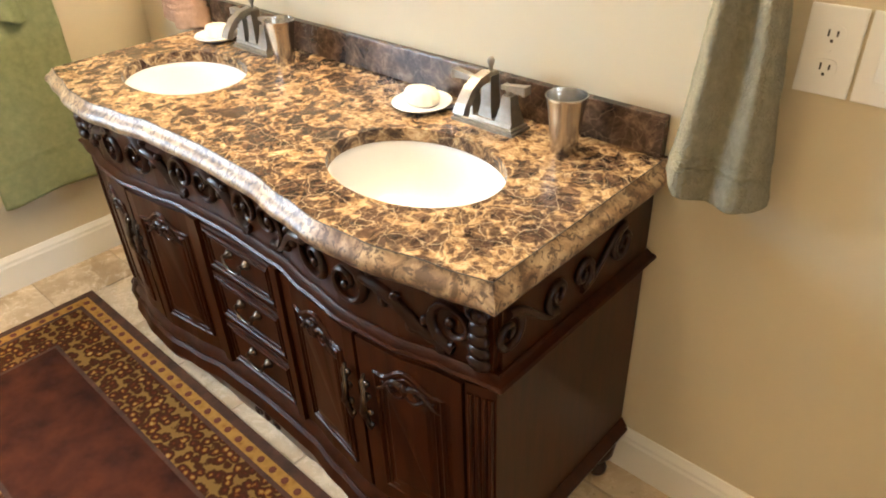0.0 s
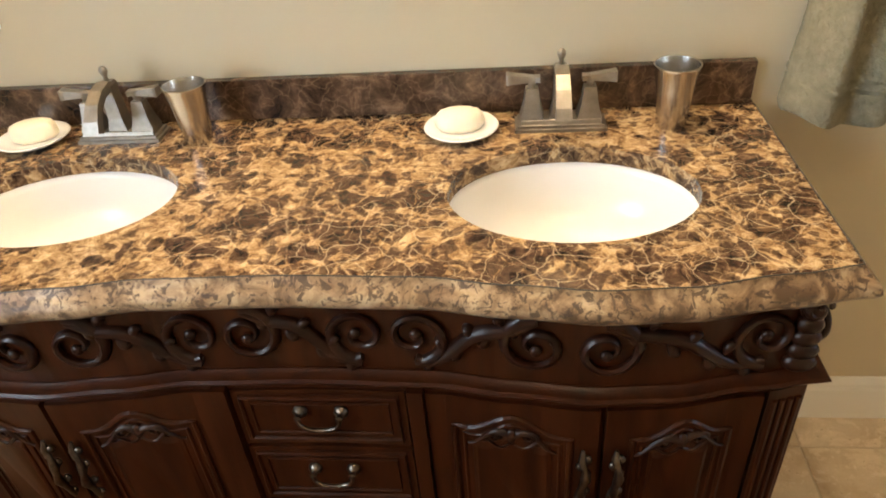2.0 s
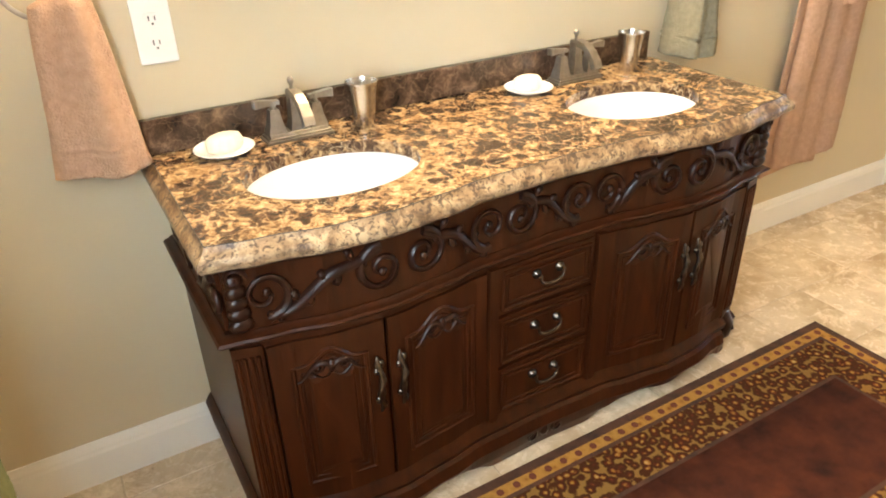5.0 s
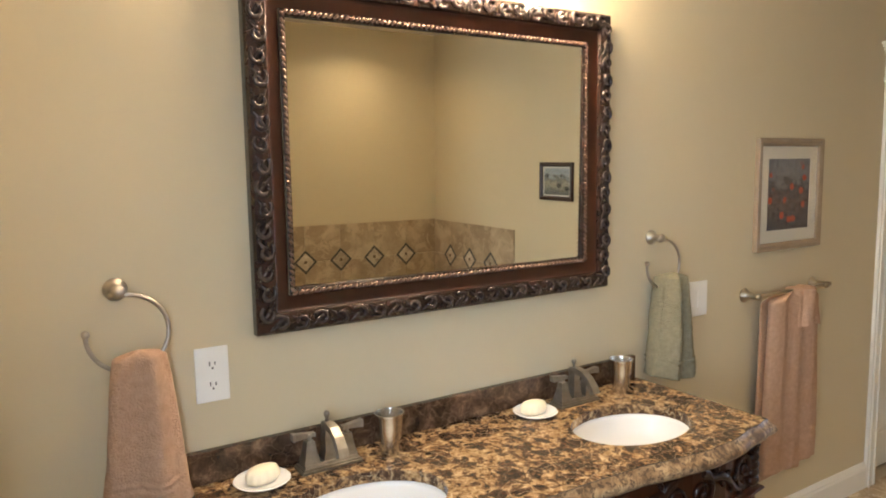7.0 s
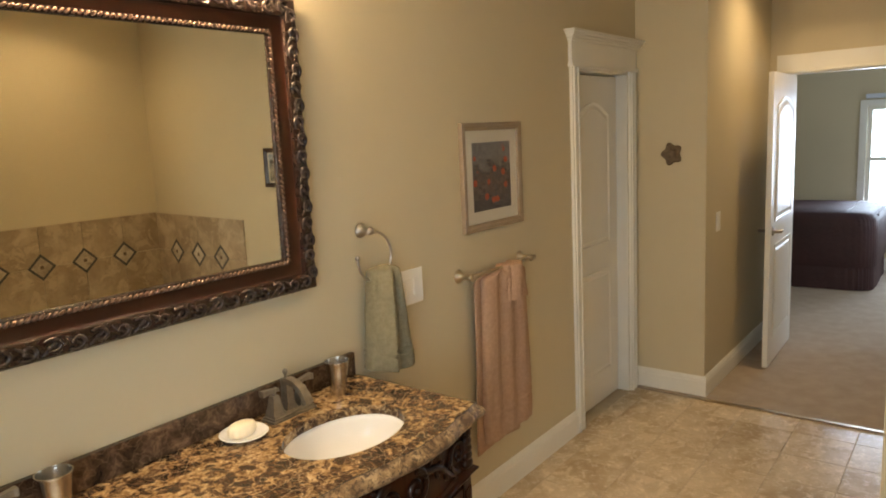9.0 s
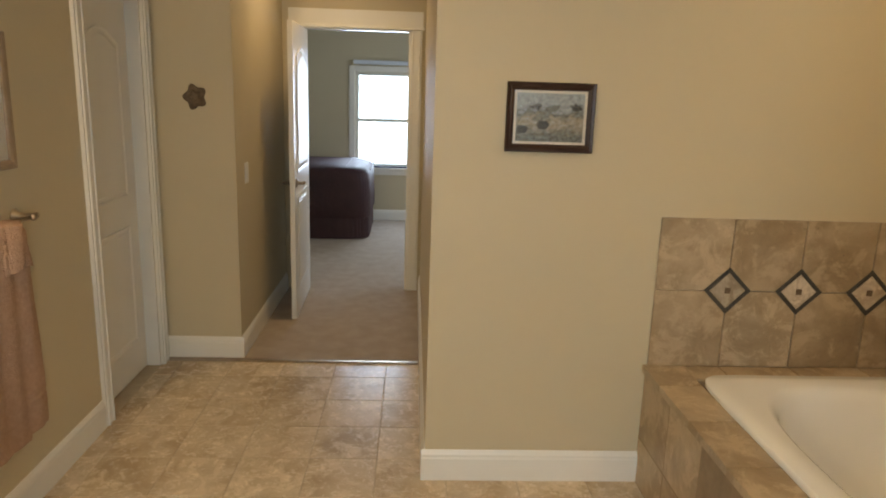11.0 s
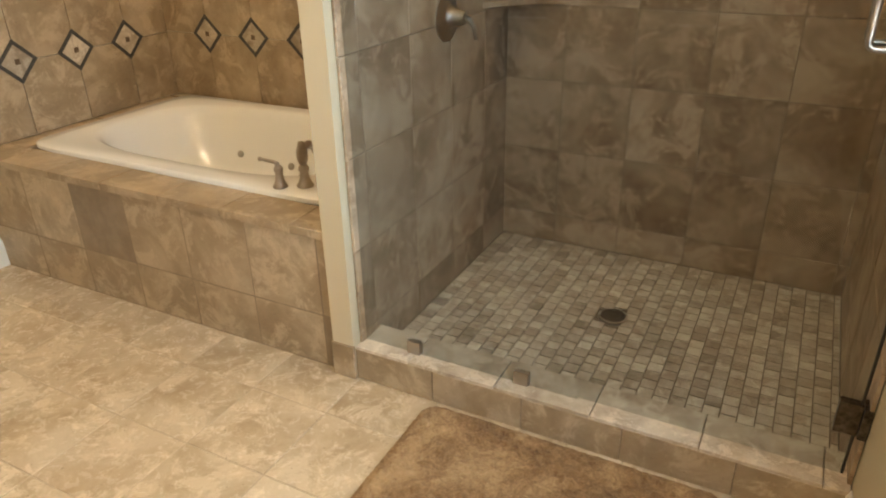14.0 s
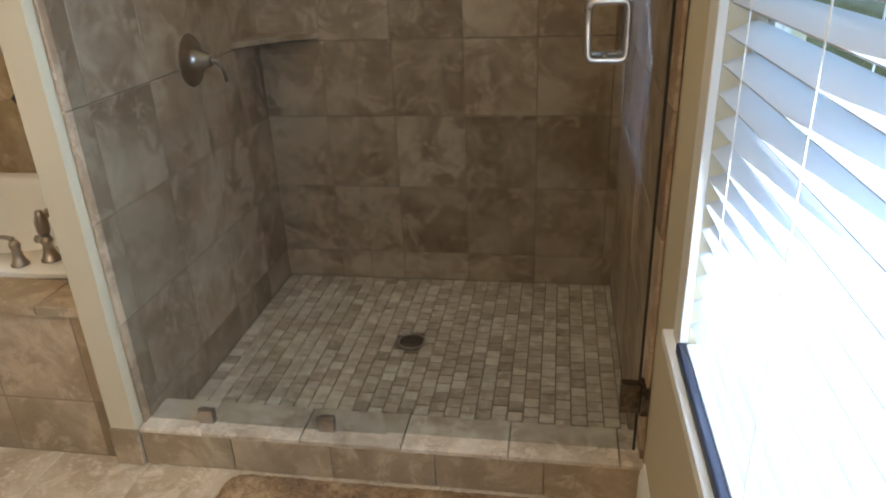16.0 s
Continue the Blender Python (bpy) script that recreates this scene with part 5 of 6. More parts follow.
def picture(name, place, u0, u1, z0, z1, fw, mw, mat, art, label):
    ob = thing(name, place((u0 + u1) / 2, 0, z0), label, "picture")

    def loops(prof):
        return [[Vector(place(a, d, b)) for a, b in ((u0 + i, z0 + i), (u1 - i, z0 + i), (u1 - i, z1 - i), (u0 + i, z1 - i))] for i, d in prof]
    bm = bmesh.new()
    loft(bm, loops([(0.0, 0.001), (0.0, 0.018), (0.003, 0.022), (fw * 0.45, 0.019), (fw * 0.6, 0.021), (fw - 0.003, 0.016), (fw, 0.008)]), False, False)
    part("frame", bm, mat, ob)
    bm = bmesh.new()
    loft(bm, loops([(fw - 0.004, 0.003), (fw - 0.004, 0.008), (fw + mw, 0.008), (fw + mw, 0.0055)]), True, False)
    part("mat_board", bm, MATBOARD, ob)
    bm = bmesh.new()
    loft(bm, loops([(fw + mw - 0.002, 0.005), (fw + mw - 0.002, 0.0065)]))
    pr = part("print", bm, art, ob)
    bm = bmesh.new()
    loft(bm, loops([(fw - 0.003, 0.0105), (fw - 0.003, 0.012)]))
    part("glazing", bm, PICGLASS, ob)
    return ob


def north(u, d, z):
    return (u, -d, z)


def east(u, d, z):
    return (XE - d, u, z)


PA, PB = (0.463, 0.945, 1.303, 1.779), (-2.143, -1.803, 1.406, 1.668)
picture("framed_picture", north, *PA, 0.034, 0.052, PICFRAME, ART1, "red floral print in a champagne wood frame above the towel bar")
picture("framed_picture", east, *PB, 0.030, 0.010, BLACKWOOD, ART2, "watercolour of a stone tower bridge in a dark brown frame")

pq = thing("wall_plaque", (XP, -0.23, 1.48), "small scalloped bronze-coloured wall plaque", "wall ornament")
bm = bmesh.new()
loft(bm, [[Vector((XP - d, -0.235 + k * (0.058 + 0.010 * math.cos(5 * a)) * math.cos(a), 1.545 + k * (0.064 + 0.010 * math.cos(5 * a)) * math.sin(a))) for a in np.linspace(0, 2 * math.pi, 40, endpoint=False)] for k, d in ((1, 0.001), (1, 0.010), (0.85, 0.016), (0.6, 0.012), (0.35, 0.020))])
part("plaque", bm, PLAQUE, pq)

# ---- bedroom ----
bed = thing("bed", (6.2, 0.2, 0), "wide bed under a dark plum quilted bedspread to the floor", "bed")
def bed_part(name, levels, ripple, label):
    bm = bmesh.new()
    loops = []
    for k, z in levels:
        loop = []
        for a in np.linspace(0, 2 * math.pi, 160, endpoint=False):
            u = math.copysign(abs(math.cos(a)) ** 0.22, math.cos(a))
            v = math.copysign(abs(math.sin(a)) ** 0.22, math.sin(a))
            rip = 1 + ripple * math.sin(a * 46)
            loop.append(Vector((6.37 + 0.60 * k * u * rip, 0.02 + 1.02 * k * v * rip, z)))
        loops.append(loop)
    loft(bm, loops)
    smooth_by(part(name, bm, BEDDING, bed, label), 60)


bed_part("bed_skirt", ((0.985, 0.015), (0.980, 0.2), (0.975, 0.30)), 0.006, "pleated dark skirt")
bed_part("bedspread", ((0.990, 0.24), (1.0, 0.26), (1.0, 0.45), (0.995, 0.62), (0.985, 0.71), (0.95, 0.765), (0.88, 0.785), (0.5, 0.795)), 0.002, "quilted plum cover")
for k in range(7):
    bm = bmesh.new()
    y = -1.0 + 0.27 * k
    tube(bm, [(5.83 + 0.2 * q, y, 0.787 - 0.02 * (1 - min(1, q * 3))) for q in np.linspace(0, 5.2, 12)], 0.010, 6, 0.6)
    part("quilt_ridge", bm, BEDDING, bed)
shade_b = thing("roller_shade", (BX - 0.03, -1.15, 1.9), "rolled-up white shade above the bedroom window", "blind")
boxpart("roll", (BX - 0.05, BX - 0.002, VY0 - 0.02, VY1 + 0.02, 1.885, 1.935), BLIND, shade_b, bevel=0.01)


# ---- rugs ----
RX0, RX1, RY0, RY1 = -2.12, 0.150, -1.365, -0.585
rug = thing("rug", ((RX0 + RX1) / 2, (RY0 + RY1) / 2, 0), "dark red and gold patterned wool runner along the vanity", "rug")
for name, i0, i1, mat, h in (("binding", 0.0, 0.030, RUGEDGE, 0.010), ("outer_stripe", 0.030, 0.066, RUGGOLD, 0.0105), ("inner_line", 0.066, 0.080, RUGEDGE, 0.0102), ("floral_band", 0.080, 0.215, RUGFLORAL, 0.0108), ("inner_stripe", 0.215, 0.228, RUGEDGE, 0.0104)):
    bm = bmesh.new()
    loft(bm, [[Vector((RX0 + i, RY0 + i, z)), Vector((RX1 - i, RY0 + i, z)), Vector((RX1 - i, RY1 - i, z)), Vector((RX0 + i, RY1 - i, z))] for i, z in ((i0, 0.0005), (i0, h), (i1, h), (i1, 0.0005))], False, False)
    piece = part(name, bm, mat, rug)
    if name == "outer_stripe":
        stripe = piece
first = None
for k in range(54):
    for v in (RY0 + 0.048, RY1 - 0.048) if k < 41 else (RX0 + 0.048, RX1 - 0.048):
        x, y = (RX0 + 0.065 + k * 0.0537, v) if k < 41 else (v, RY0 + 0.098 + (k - 41) * 0.0483)
        if first is None:
            bm = bmesh.new()
            lathe(bm, (0, 0, 0.0105), [(0.011, 0), (0.011, 0.0010), (0.0, 0.0014)], 10)
            first = part("rosette", bm, RUGDOT, stripe)
            first.matrix_basis = pose(x, y, 0)
        else:
            ob = new("rosette", first.data)
            ob.parent, ob.matrix_basis = stripe, pose(x, y, 0)
boxpart("field", (RX0 + 0.228, RX1 - 0.228, RY0 + 0.228, RY1 - 0.228, 0.0005, 0.0108), RUGFIELD, rug, "dark red central field")

mat_o = thing("bath_mat", (-1.54, -2.05, 0), "shaggy mottled brown bath mat before the shower curb", "bath mat")
MXC, MYC, MHX, MHY = -1.645, -2.045, 0.462, 0.362
bm = bmesh.new()
nx, ny = 150, 150
grid = []
for j in range(ny + 1):
    row = []
    for i in range(nx + 1):
        u, v = 2 * i / nx - 1, 2 * j / ny - 1
        k = max(0.0, abs(u) * MHX - (MHX - 0.06)), max(0.0, abs(v) * MHY - (MHY - 0.06))
        r = math.hypot(*k)
        x, y = u * MHX, v * MHY
        if r > 0.06:
            x -= math.copysign((r - 0.06) * k[0] / r, u)
            y -= math.copysign((r - 0.06) * k[1] / r, v)
        d = min(1.0, max(0.0, (0.06 - min(r, 0.06)) / 0.035))
        h = 0.004 + 0.024 * d ** 0.5 + 0.010 * noise.noise((x * 30, y * 30, 0)) * d + 0.009 * noise.noise((x * 95, y * 95, 3)) * d
        row.append(bm.verts.new((MXC + x + 0.004 * noise.noise((x * 60, y * 60, 7)), MYC + y + 0.004 * noise.noise((x * 60, y * 60, 9)), max(h, 0.002))))
    grid.append(row)
for j in range(ny):
    for i in range(nx):
        bm.faces.new((grid[j][i], grid[j][i + 1], grid[j + 1][i + 1], grid[j + 1][i]))
part("fleece", bm, BATHMAT, mat_o, smooth=True)


# ---- tub ----
DZ = 0.535
deck = structure("tub_deck", [(PX1, XE, YT + 0.006, -2.603, 0, DZ - 0.03), (PX1, -0.70, -3.53, -2.603, 0, DZ - 0.012), (0.91, XE, -3.53, -2.603, 0, DZ - 0.012), (PX1, XE, YB, -3.53, 0, DZ - 0.012)], GROUTD, "travertine-tiled tub surround", "tub surround")
tub = thing("bathtub", (0.08, -3.06, 0.05), "white drop-in whirlpool bathtub with an oval basin", "bathtub")
TX0, TX1, TY0, TY1, RZ = -0.730, 0.905, -3.545, -2.598, DZ + 0.022
tcx, tcy, thx, thy = (TX0 + TX1) / 2, (TY0 + TY1) / 2, (TX1 - TX0) / 2, (TY1 - TY0) / 2


def super_loop(hx, hy, z, p, n=96, dx=0.0, dy=0.0):
    out = []
    for a in np.linspace(0, 2 * math.pi, n, endpoint=False):
        c, s = math.cos(a), math.sin(a)
        out.append(Vector((tcx + dx + hx * math.copysign(abs(c) ** (2 / p), c), tcy + dy + hy * math.copysign(abs(s) ** (2 / p), s), z)))
    return out


bm = bmesh.new()
tub_loops = [super_loop(thx, thy, DZ + 0.001, 14), super_loop(thx, thy, RZ - 0.006, 14), super_loop(thx - 0.006, thy - 0.006, RZ, 14), super_loop(thx - 0.05, thy - 0.05, RZ, 9)]
for k, z, p in ((0.0, RZ - 0.001, 3.2), (0.018, RZ - 0.010, 3.0), (0.035, RZ - 0.05, 2.9), (0.060, RZ - 0.15, 2.8), (0.10, RZ - 0.28, 2.7), (0.15, RZ - 0.37, 2.7), (0.22, RZ - 0.405, 2.6), (0.34, RZ - 0.41, 2.4)):
    tub_loops.append(super_loop(thx - 0.115 - k * 1.3, thy - 0.085 - k * 0.75, z, p, dx=0.02, dy=-0.01))
loft(bm, tub_loops, False, True)
smooth_by(part("shell", bm, ACRYLIC, tub), 45)
for x, z in ((-0.25, 0.33), (0.10, 0.31), (0.42, 0.33)):
    bm = bmesh.new()
    lathe(bm, None, [(0.018, 0), (0.018, 0.006), (0.008, 0.010), (0.0, 0.006)], 14, pose(x, tcy - thy + 0.165, z, -70))
    part("jet", bm, NICKEL, tub, "round chrome whirlpool jet", smooth=True)
bm = bmesh.new()
lathe(bm, None, [(0.035, 0), (0.035, 0.006), (0.02, 0.010), (0.0, 0.010)], 18, pose(tcx - thx + 0.195, tcy, 0.40, 0, 70))
part("overflow_plate", bm, NICKEL, tub, smooth=True)


def bell(bm, x, y, z, k=1.0):
    lathe(bm, (x, y, z), [(0.027 * k, 0), (0.027 * k, 0.006), (0.022 * k, 0.012), (0.016 * k, 0.030), (0.013 * k, 0.055), (0.017 * k, 0.062), (0.016 * k, 0.072), (0.010 * k, 0.082)], 18)


tf = thing("tub_faucet", (-0.53, -2.64, RZ), "brushed nickel deck-mounted tub faucet with a lever handle", "faucet")
bm = bmesh.new()
bell(bm, -0.545, -2.690, RZ, 1.15)
lathe(bm, (-0.545, -2.690, RZ + 0.08), [(0.012, 0), (0.020, 0.02), (0.021, 0.05), (0.014, 0.07), (0.010, 0.085)], 16)
tube(bm, [(-0.545, -2.690, RZ + 0.115), (-0.542, -2.705, RZ + 0.138), (-0.537, -2.740, RZ + 0.142), (-0.531, -2.775, RZ + 0.120), (-0.528, -2.785, RZ + 0.100)], [0.013, 0.014, 0.014, 0.013, 0.013], 12)
part("spout", bm, NICKEL, tf, smooth=True)
for x, s in ((-0.468, 1),):
    bm = bmesh.new()
    bell(bm, x, -2.645, RZ)
    tube(bm, [(x, -2.645, RZ + 0.085), (x + s * 0.02, -2.645, RZ + 0.092), (x + s * 0.07, -2.64, RZ + 0.096)], [0.009, 0.007, 0.006], 10)
    ball(bm, (x + s * 0.075, -2.64, RZ + 0.096), 0.009, n=10)
    part("lever_handle", bm, NICKEL, tf, smooth=True)


# ---- shower ----
CZ = 0.132
curb = structure("shower_curb", [(XW, PX0, -2.575, -2.432, 0, CZ - 0.012)], GROUTD, "travertine-tiled shower curb", "shower curb")
pan = structure("shower_pan", [(XW, PX0, YS, -2.575, 0.0, 0.024)], GROUTM, "grouted shower floor under mosaic", "shower floor")
backer_a = structure("shower_wall_backing", [(XW, PX0 - 0.0095, YS, YS + 0.0095, 0.02, 2.2), (PX0 - 0.0095, PX0, YS, -2.47, 0.02, 2.2), (XW, XW + 0.0095, YS + 0.0095, -2.47, 0.02, 2.2)], GROUTD, "grouted backing under the shower wall tiles", "shower wall")
gp = thing("shower_screen", (-1.25, -2.48, CZ), "fixed frameless clear glass shower panel on small clips", "glass panel")
boxpart("glass_panel", (-1.6522, PX0 - 0.018, -2.485, -2.476, CZ + 0.004, 2.02), GLASS, gp)
for x in (-1.098, -1.474):
    boxpart("clip", (x - 0.024, x + 0.024, -2.492, -2.469, CZ + 0.0005, CZ + 0.048), NICKEL, gp, "square nickel glass clip", bevel=0.003)
gd = thing("shower_door", (-1.95, -2.48, CZ), "frameless clear glass shower door with nickel hinges and D handle", "shower door")
boxpart("glass_door", (XW + 0.030, -1.6538, -2.485, -2.476, CZ + 0.012, 2.02), GLASS, gd)
boxpart("seal", (XW + 0.024, XW + 0.030, -2.486, -2.475, CZ + 0.012, 2.02), DARKGAP, gd, "dark edge seal")
for z in (CZ + 0.14, 1.75):
    bm = bmesh.new()
    box(bm, XW + 0.001, XW + 0.022, -2.506, -2.455, z, z + 0.09, 0.003)
    box(bm, XW + 0.022, XW + 0.075, -2.494, -2.467, z, z + 0.09, 0.003)
    part("hinge", bm, BRONZE, gd, "square nickel glass hinge")
bm = bmesh.new()
for y in (-2.440, -2.521):
    loop = []
    for cx, cz, a0 in ((0.026, 0.045, 0), (-0.026, 0.045, 90), (-0.026, -0.045, 180), (0.026, -0.045, 270)):
        loop += [(-2.212 + cx + 0.014 * math.cos(radians(a0 + a)), y, 1.252 + cz + 0.014 * math.sin(radians(a0 + a))) for a in (0, 30, 60, 90)]
    tube(bm, loop + loop[:1], 0.0075, 10)
for z in (1.193, 1.311):
    tube(bm, [(-2.212, -2.440, z), (-2.212, -2.521, z)], 0.007, 10)
part("handle", bm, NICKEL, gd, "nickel rectangular loop pull", smooth=True)

dr = thing("shower_drain", (-1.588, -3.148, 0.03), "round dark metal drain grate in the mosaic floor", "drain")
bm = bmesh.new()
lathe(bm, (-1.588, -3.148, 0.024), [(0.056, 0), (0.056, 0.009), (0.053, 0.0105), (0.047, 0.0105), (0.046, 0.006), (0.046, 0.001)], 40)
smooth_by(part("rim", bm, NICKEL, dr), 40)
bm = bmesh.new()
lathe(bm, (-1.588, -3.148, 0.024), [(0.045, 0.002), (0.045, 0.004), (0.0, 0.004)], 40)
part("well", bm, DARKGAP, dr)
for k in range(7):
    o = -0.036 + 0.012 * k
    half = math.sqrt(0.046 ** 2 - o * o) - 0.001
    boxpart("grate_bar", (-1.588 - half, -1.588 + half, -3.148 + o - 0.002, -3.148 + o + 0.002, 0.0285, 0.0335), SATIN, dr)

sv = thing("shower_valve", (PX0, -3.115, 1.10), "brushed nickel shower valve with a round plate and lever", "shower valve")
bm = bmesh.new()
lathe(bm, None, [(0.085, 0.0), (0.085, 0.004), (0.076, 0.010), (0.045, 0.014), (0.030, 0.030), (0.026, 0.060), (0.020, 0.075), (0.0, 0.078)], 36, pose(PX0 - 0.012, -3.115, 1.10, 0, -90))
smooth_by(part("escutcheon", bm, NICKEL, sv), 50)
bm = bmesh.new()
tube(bm, [(-0.975, -3.115, 1.10), (-0.995, -3.122, 1.095), (-1.005, -3.140, 1.065), (-1.008, -3.145, 1.025)], [0.012, 0.010, 0.008, 0.007], 10)
part("lever", bm, NICKEL, sv, smooth=True)

for z, r in ((1.105, 0.26), (1.415, 0.19)):
    sh = thing("corner_shelf", (-0.90, -3.70, z), "triangular stone corner shelf in the shower", "shelf", "shower corner shelves")
    bm = bmesh.new()
    x0, y0 = PX0 - 0.013, YS + 0.013
    outl = [(x0, y0), (x0, y0 + r)] + [(x0 - r * math.sin(a) * 1.0, y0 + r * math.cos(a)) if 0 else (x0 - r * s, y0 + r * (1 - s) - 0.02 * math.sin(math.pi * s)) for s in np.linspace(0.05, 0.95, 9) for a in (0,)] + [(x0 - r, y0)]
    loft(bm, [[Vector((x, y, h)) for x, y in outl] for h in (z - 0.012, z + 0.008)])
    part("slab", bm, SHOWERTILE, sh)
bar2 = thing("soap_bar", (-0.97, -3.62, 1.423), "small white soap bar on the upper shower shelf", "soap")
bm = bmesh.new()
ball(bm, (-0.97, -3.62, 1.434), 0.03, 1.3, 0.8, 0.36, 16)
part("bar", bm, SOAP, bar2, smooth=True)

hk = thing("robe_hook", (-0.85, PY, 1.41), "polished nickel double robe hook on the partition end", "hook")
bm = bmesh.new()
lathe(bm, None, [(0.030, 0.001), (0.030, 0.006), (0.024, 0.012), (0.013, 0.020), (0.012, 0.040), (0.016, 0.048), (0.0, 0.054)], 20, pose(-0.862, PY, 1.440, -90))
part("base", bm, NICKEL, hk, smooth=True)
for s, e in ((1, 0.055), (-1, -0.05)):
    bm = bmesh.new()
    tube(bm, [(-0.862, PY + 0.040, 1.440), (-0.842, PY + 0.046, 1.440 + s * 0.012), (-0.832, PY + 0.052, 1.440 + e * 0.6), (-0.826, PY + 0.054, 1.440 + e + 0.012)], [0.007, 0.006, 0.0055, 0.005], 9)
    ball(bm, (-0.826, PY + 0.054, 1.442 + e + 0.012), 0.009, n=10)
    part("prong", bm, NICKEL, hk, smooth=True)

# The fixture over the shower is made up to go with its fill.
for x, y in ((0.25, -3.1), (-0.55, -1.45), (3.05, -0.85), (-1.65, -3.05)):
    dl = thing("recessed_light", (x, y, TOP), "assumed round recessed ceiling light with white trim, lit", "ceiling light", "recessed ceiling lights")
    bm = bmesh.new()
    lathe(bm, (x, y, TOP), [(0.095, 0), (0.095, -0.006), (0.078, -0.010), (0.074, -0.001)], 32)
    part("trim_ring", bm, WHITE, dl, smooth=True)
    bm = bmesh.new()
    lathe(bm, (x, y, TOP - 0.0005), [(0.0, 0), (0.074, 0), (0.074, -0.002), (0.0, -0.002)], 32)
    part("lens", bm, LENS, dl)


# ---- tiles, laid last ----
def block(w, h, t, bevel, arris=True):
    """A tile w by h by t in its own plane: back face at z = 0, front at z = t, with worn edges."""
    mesh = bpy.data.meshes.new("tile")
    b = bevel
    vs, fs = [], []
    for i, z in ((0, 0), (0, t - b), (b, t)):
        vs += [(i - w / 2, i - h / 2, z), (w / 2 - i, i - h / 2, z), (w / 2 - i, h / 2 - i, z), (i - w / 2, h / 2 - i, z)]
    for a in (0, 4):
        for k in range(4):
            fs.append((a + k, a + (k + 1) % 4, a + 4 + (k + 1) % 4, a + 4 + k))
    fs.append((8, 9, 10, 11))
    mesh.from_pydata(vs, [], fs)
    return mesh


MESHES = {}


def tile(parent, mat, w, h, t, m, name="tile", bevel=0.0018):
    key = (round(w, 3), round(h, 3), t, mat.name)
    if key not in MESHES:
        mesh = block(w, h, t, bevel)
        mesh.materials.append(mat)
        MESHES[key] = mesh
    ob = new(name, MESHES[key])
    ob.parent = parent
    ob.matrix_basis = m
    return ob


def cells(a0, a1, start, pitch):
    """Stretches of a run a0..a1 cut at start + n * pitch."""
    cuts = [a0] + [c for c in (start + n * pitch for n in range(-90, 90)) if a0 + 0.012 < c < a1 - 0.012] + [a1]
    return list(zip(cuts, cuts[1:]))


G = 0.0035


def tiled(parent, mat, us, zs, place, t=0.008, g=G, jitter=0.0006, name="tile", skip=None):
    for u0, u1 in us:
        for z0, z1 in zs:
            if skip and skip(u0, u1, z0, z1):
                continue
            w, h = u1 - u0 - g, z1 - z0 - g
            if w < 0.01 or h < 0.01:
                continue
            tile(parent, mat, w, h, t, place((u0 + u1) / 2, (z0 + z1) / 2) @ pose(0, 0, random.uniform(-jitter, jitter), 0, 0, 0), name)


def on_north_face(y):
    return lambda u, z: pose(u, y, z, -90, 180, 0)


def facing_minus_x(x):
    return lambda u, z: pose(x, u, z) @ Matrix(((0, 0, -1, 0), (-1, 0, 0, 0), (0, 1, 0, 0), (0, 0, 0, 1)))


def facing_plus_x(x):
    return lambda u, z: pose(x, u, z) @ Matrix(((0, 0, 1, 0), (1, 0, 0, 0), (0, 1, 0, 0), (0, 0, 0, 1)))


def facing_plus_y(y):
    return lambda u, z: pose(u, y, z) @ Matrix(((-1, 0, 0, 0), (0, 0, 1, 0), (0, 1, 0, 0), (0, 0, 0, 1)))


def flat(z):
    return lambda u, v: pose(u, v, z)


P = 0.302
for v0, v1 in cells(YT + 0.001, 0.0, -2.226, P):
    for u0, u1 in cells(XW, XC - 0.012, 0.0, P):
        b0 = v0
        if u0 > XE - 0.05:
            if v1 < YC:
                continue
            b0 = max(v0, YC)
        tile(floor, FLOORTILE, u1 - u0 - G, v1 - b0 - G, 0.0065, pose((u0 + u1) / 2, (b0 + v1) / 2, -0.0066 + random.uniform(-0.0004, 0.0004)), "tile")

# tub surround
tiled(deck, TUBTILE, cells(PX1, XE, 0.748, P), cells(0.001, DZ - 0.026, 0.001 + 0.205, P), facing_plus_y(YT - 0.001), 0.0075)
tiled(deck, TUBTILE, cells(PX1, XE, 0.84, P), [(-2.602, YT + 0.022)], flat(DZ - 0.030), 0.030)
tiled(deck, TUBTILE, [(0.908, XE - 0.001)], cells(-3.53, -2.60, -2.75, P), flat(DZ - 0.012), 0.011)
tiled(deck, TUBTILE, cells(-0.70, XE, 0.84, P), [(YB + 0.001, -3.548)], flat(DZ - 0.012), 0.011)
tiled(wall_east, TUBTILE, cells(YB, YT + 0.004, -2.746, 0.298), [(DZ, 0.864), (0.864, 1.163)], facing_minus_x(XE - 0.001), 0.010)
tiled(wall_south, TUBTILE, cells(PX1, XE - 0.012, 0.740, 0.3075), [(DZ, 0.870), (0.870, 1.168)], facing_plus_y(YB + 0.001), 0.010)
tiled(partition, TUBTILE, cells(YB + 0.012, YT - 0.02, -2.746, 0.298), [(DZ, 0.866), (0.866, 1.165)], facing_plus_x(PX1 + 0.001), 0.010)
tiled(partition, TUBTILE, [(PX0 - 0.004, PX1 + 0.004)], [(0.001, CZ + 0.002)], facing_plus_y(PY - 0.004), 0.012)


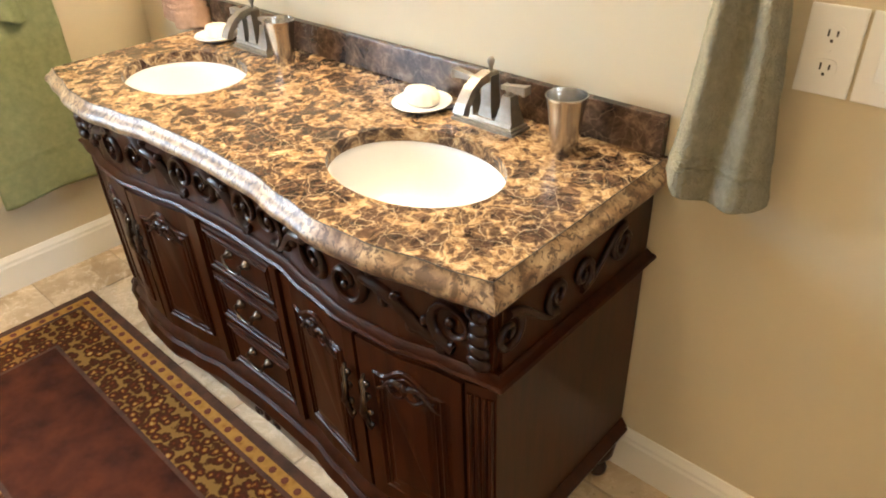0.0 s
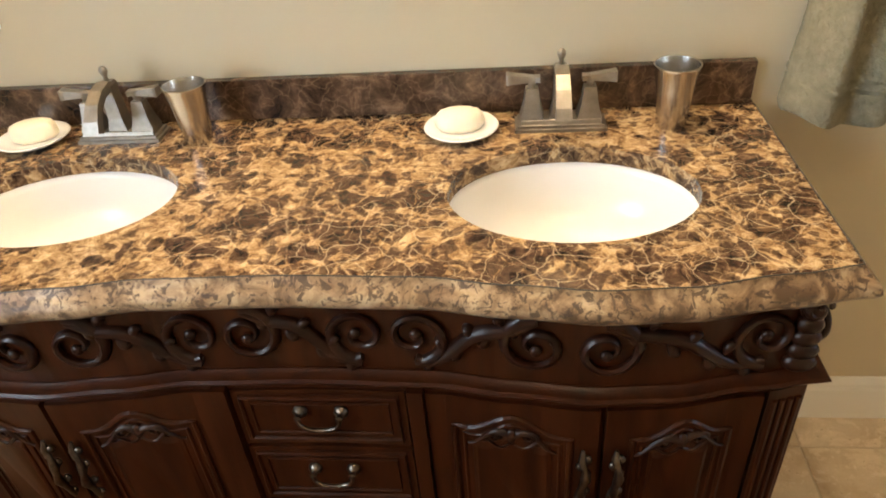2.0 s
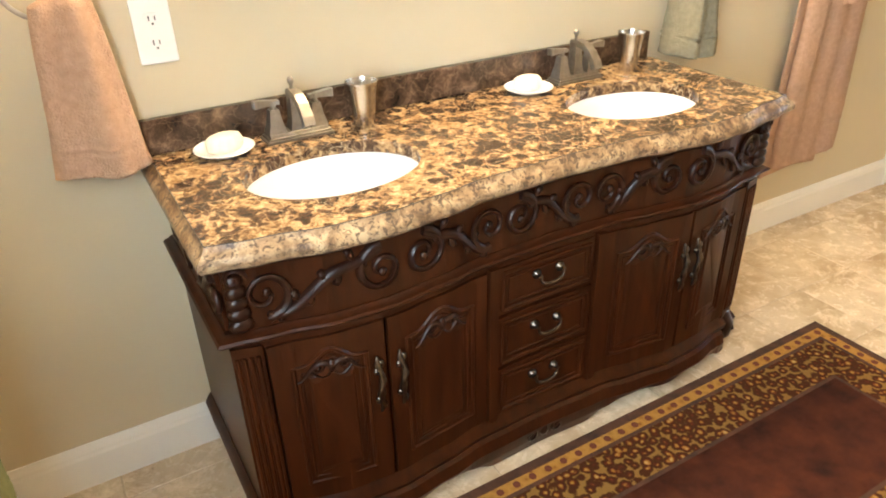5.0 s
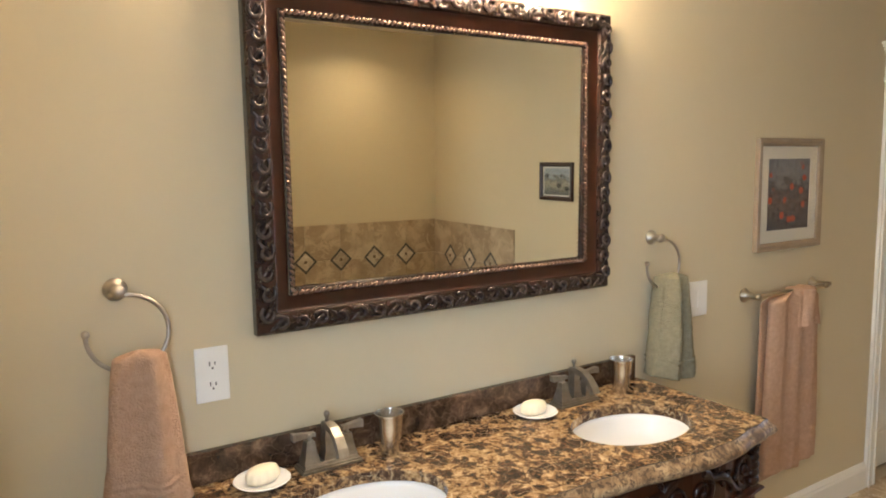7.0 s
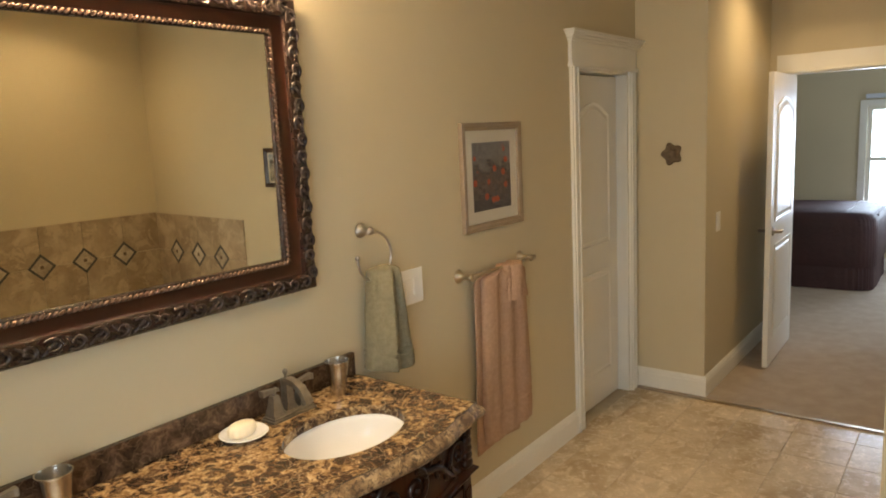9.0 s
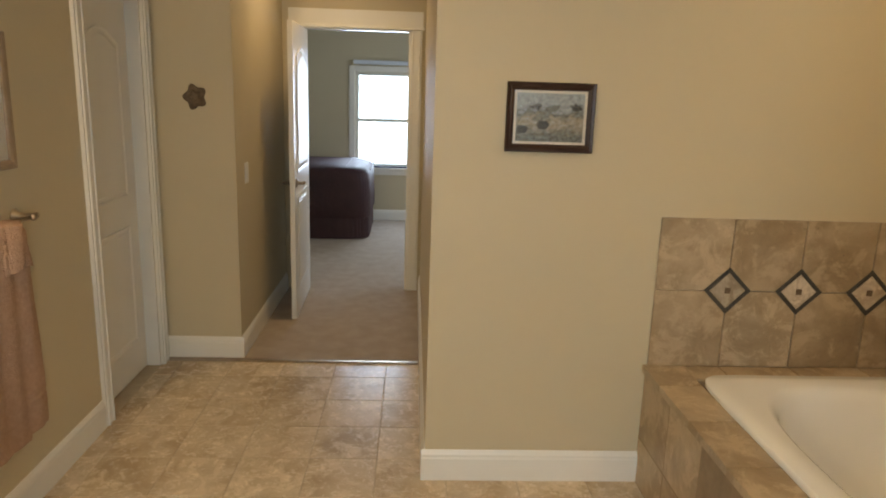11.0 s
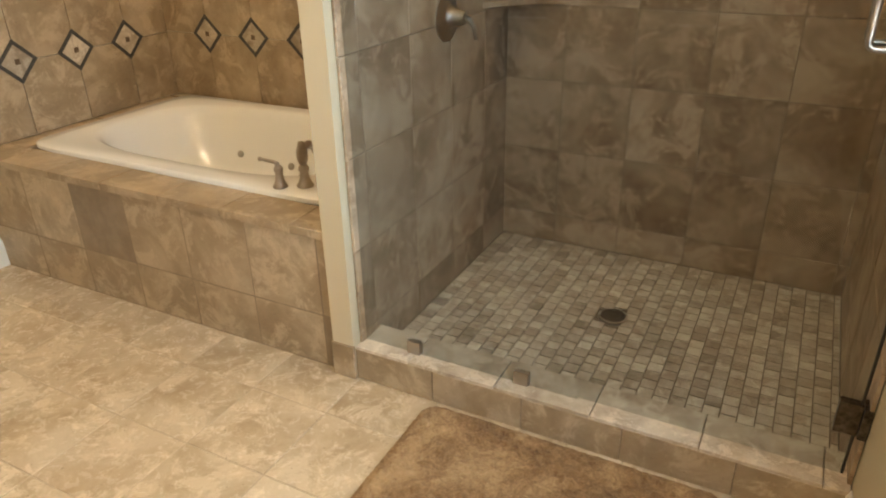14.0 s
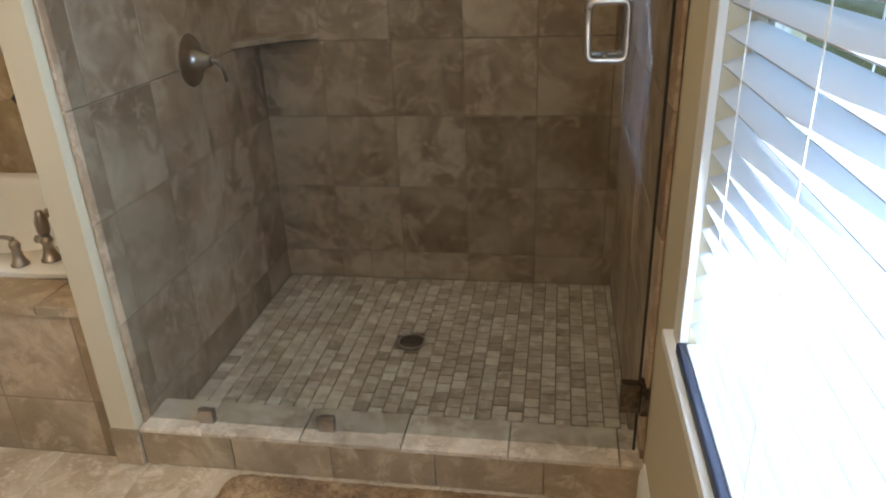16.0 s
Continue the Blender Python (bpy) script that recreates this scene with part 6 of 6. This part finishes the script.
def diamond(parent, m, r):
    """An inlaid tile set on its corner: dark border strips, light field, small centre."""
    q = r * math.sqrt(2)
    s = m @ pose(0, 0, 0.0, 0, 0, 45)
    e = 0.016
    for k in range(4):
        tile(parent, INLAY, q - e, e, 0.0035, s @ pose(0, 0, 0, 0, 0, 90 * k) @ pose(-e / 2 + 0.0, q / 2 - e / 2, 0), "inlay_strip", 0.0008)
    tile(parent, MOSAIC, q - 2 * e - 0.003, q - 2 * e - 0.003, 0.003, s, "inlay_tile", 0.0008)
    tile(parent, PLAQUE, 0.024, 0.024, 0.0045, m, "inlay_centre", 0.0008)


for i in range(3):
    diamond(wall_east, facing_minus_x(XE - 0.0105)(-2.746 - 0.298 * i, 0.866), 0.098)
for i in range(5):
    diamond(wall_south, facing_plus_y(YB + 0.0105)(0.740 - 0.3075 * i, 0.872), 0.098)

# shower walls
ZS = [(0.03, 0.163), (0.163, 0.469), (0.469, 0.776), (0.776, 1.080), (1.080, 1.385), (1.385, 1.690), (1.690, 1.99), (1.99, 2.2)]
tiled(backer_a, SHOWERTILE, cells(XW + 0.006, PX0 - 0.006, -1.452, 0.290), ZS, facing_plus_y(YS + 0.003), 0.009)
tiled(backer_a, SHOWERTILE, cells(YS + 0.012, PY - 0.035, -2.555, 0.298), ZS, facing_minus_x(PX0 - 0.003), 0.009)
tiled(backer_a, SHOWERTILE, cells(YS + 0.012, PY - 0.035, -2.742, 0.298), ZS, facing_plus_x(XW + 0.003), 0.009)
for i in range(3):
    diamond(backer_a, facing_minus_x(PX0 - 0.0115)(-2.853 - 0.298 * i, 1.690), 0.098)
for i in range(4):
    diamond(backer_a, facing_plus_y(YS + 0.0115)(-1.162 - 0.290 * i, 1.690), 0.098)
# curb
tiled(curb, MOSAIC, cells(XW + 0.002, PX0 - 0.004, -1.10, 0.302), [(-2.582, -2.424)], flat(CZ - 0.012), 0.012)
tiled(curb, TUBTILE, cells(XW + 0.002, PX0 - 0.004, -1.19, 0.305), [(0.001, CZ - 0.010)], facing_plus_y(-2.433), 0.008)
tiled(curb, TUBTILE, cells(XW + 0.012, PX0 - 0.015, -1.19, 0.305), [(0.030, CZ - 0.012)], lambda u, z: pose(u, -2.575, z, 90), 0.006)
# mosaic floor: the nearest three hundred singly, the rest joined
MP = 0.0508
far_v, far_f, count = [], [], 0
for j, (x1, x0) in enumerate([(b, a) for a, b in cells(XW + 0.013, PX0 - 0.013, 0.0, MP)]):
    off = 0.5 * MP if j % 2 else 0.0
    for y0, y1 in cells(YS + 0.013, -2.583, -2.583 + off, MP):
        if math.hypot((x0 + x1) / 2 + 1.588, (y0 + y1) / 2 + 3.148) < 0.062:
            continue
        w, h = x1 - x0 - 0.004, y1 - y0 - 0.004
        if w < 0.006 or h < 0.006:
            continue
        dz = random.uniform(-0.0006, 0.0006)
        cx, cy = (x0 + x1) / 2, (y0 + y1) / 2
        if count < 300 and y0 > -3.15 and x1 > -2.0:
            tile(pan, MOSAIC, w, h, 0.0075, pose(cx, cy, 0.0235 + dz), "mosaic_tile", 0.0012)
            count += 1
        else:
            base = len(far_v)
            for i, z in ((0, 0.0235), (0, 0.030 + dz), (0.0012, 0.031 + dz)):
                far_v += [(cx - w / 2 + i, cy - h / 2 + i, z), (cx + w / 2 - i, cy - h / 2 + i, z), (cx + w / 2 - i, cy + h / 2 - i, z), (cx - w / 2 + i, cy + h / 2 - i, z)]
            for a in (0, 4):
                for k in range(4):
                    far_f.append((base + a + k, base + a + (k + 1) % 4, base + a + 4 + (k + 1) % 4, base + a + 4 + k))
            far_f.append((base + 8, base + 9, base + 10, base + 11))
MOSAIC2 = MOSAIC.copy()
for n_ in MOSAIC2.node_tree.nodes:
    if n_.bl_idname == "ShaderNodeObjectInfo":
        for l_ in list(n_.outputs["Random"].links):
            geo = MOSAIC2.node_tree.nodes.new("ShaderNodeNewGeometry")
            MOSAIC2.node_tree.links.new(geo.outputs["Random Per Island"], l_.to_socket)
mesh = bpy.data.meshes.new("mosaic_far")
mesh.from_pydata(far_v, [], far_f)
mesh.materials.append(MOSAIC2)
mo = new("mosaic_tiles", mesh)
mo.parent = pan
tagged(mo, "small square travertine mosaic", kind="stuff")
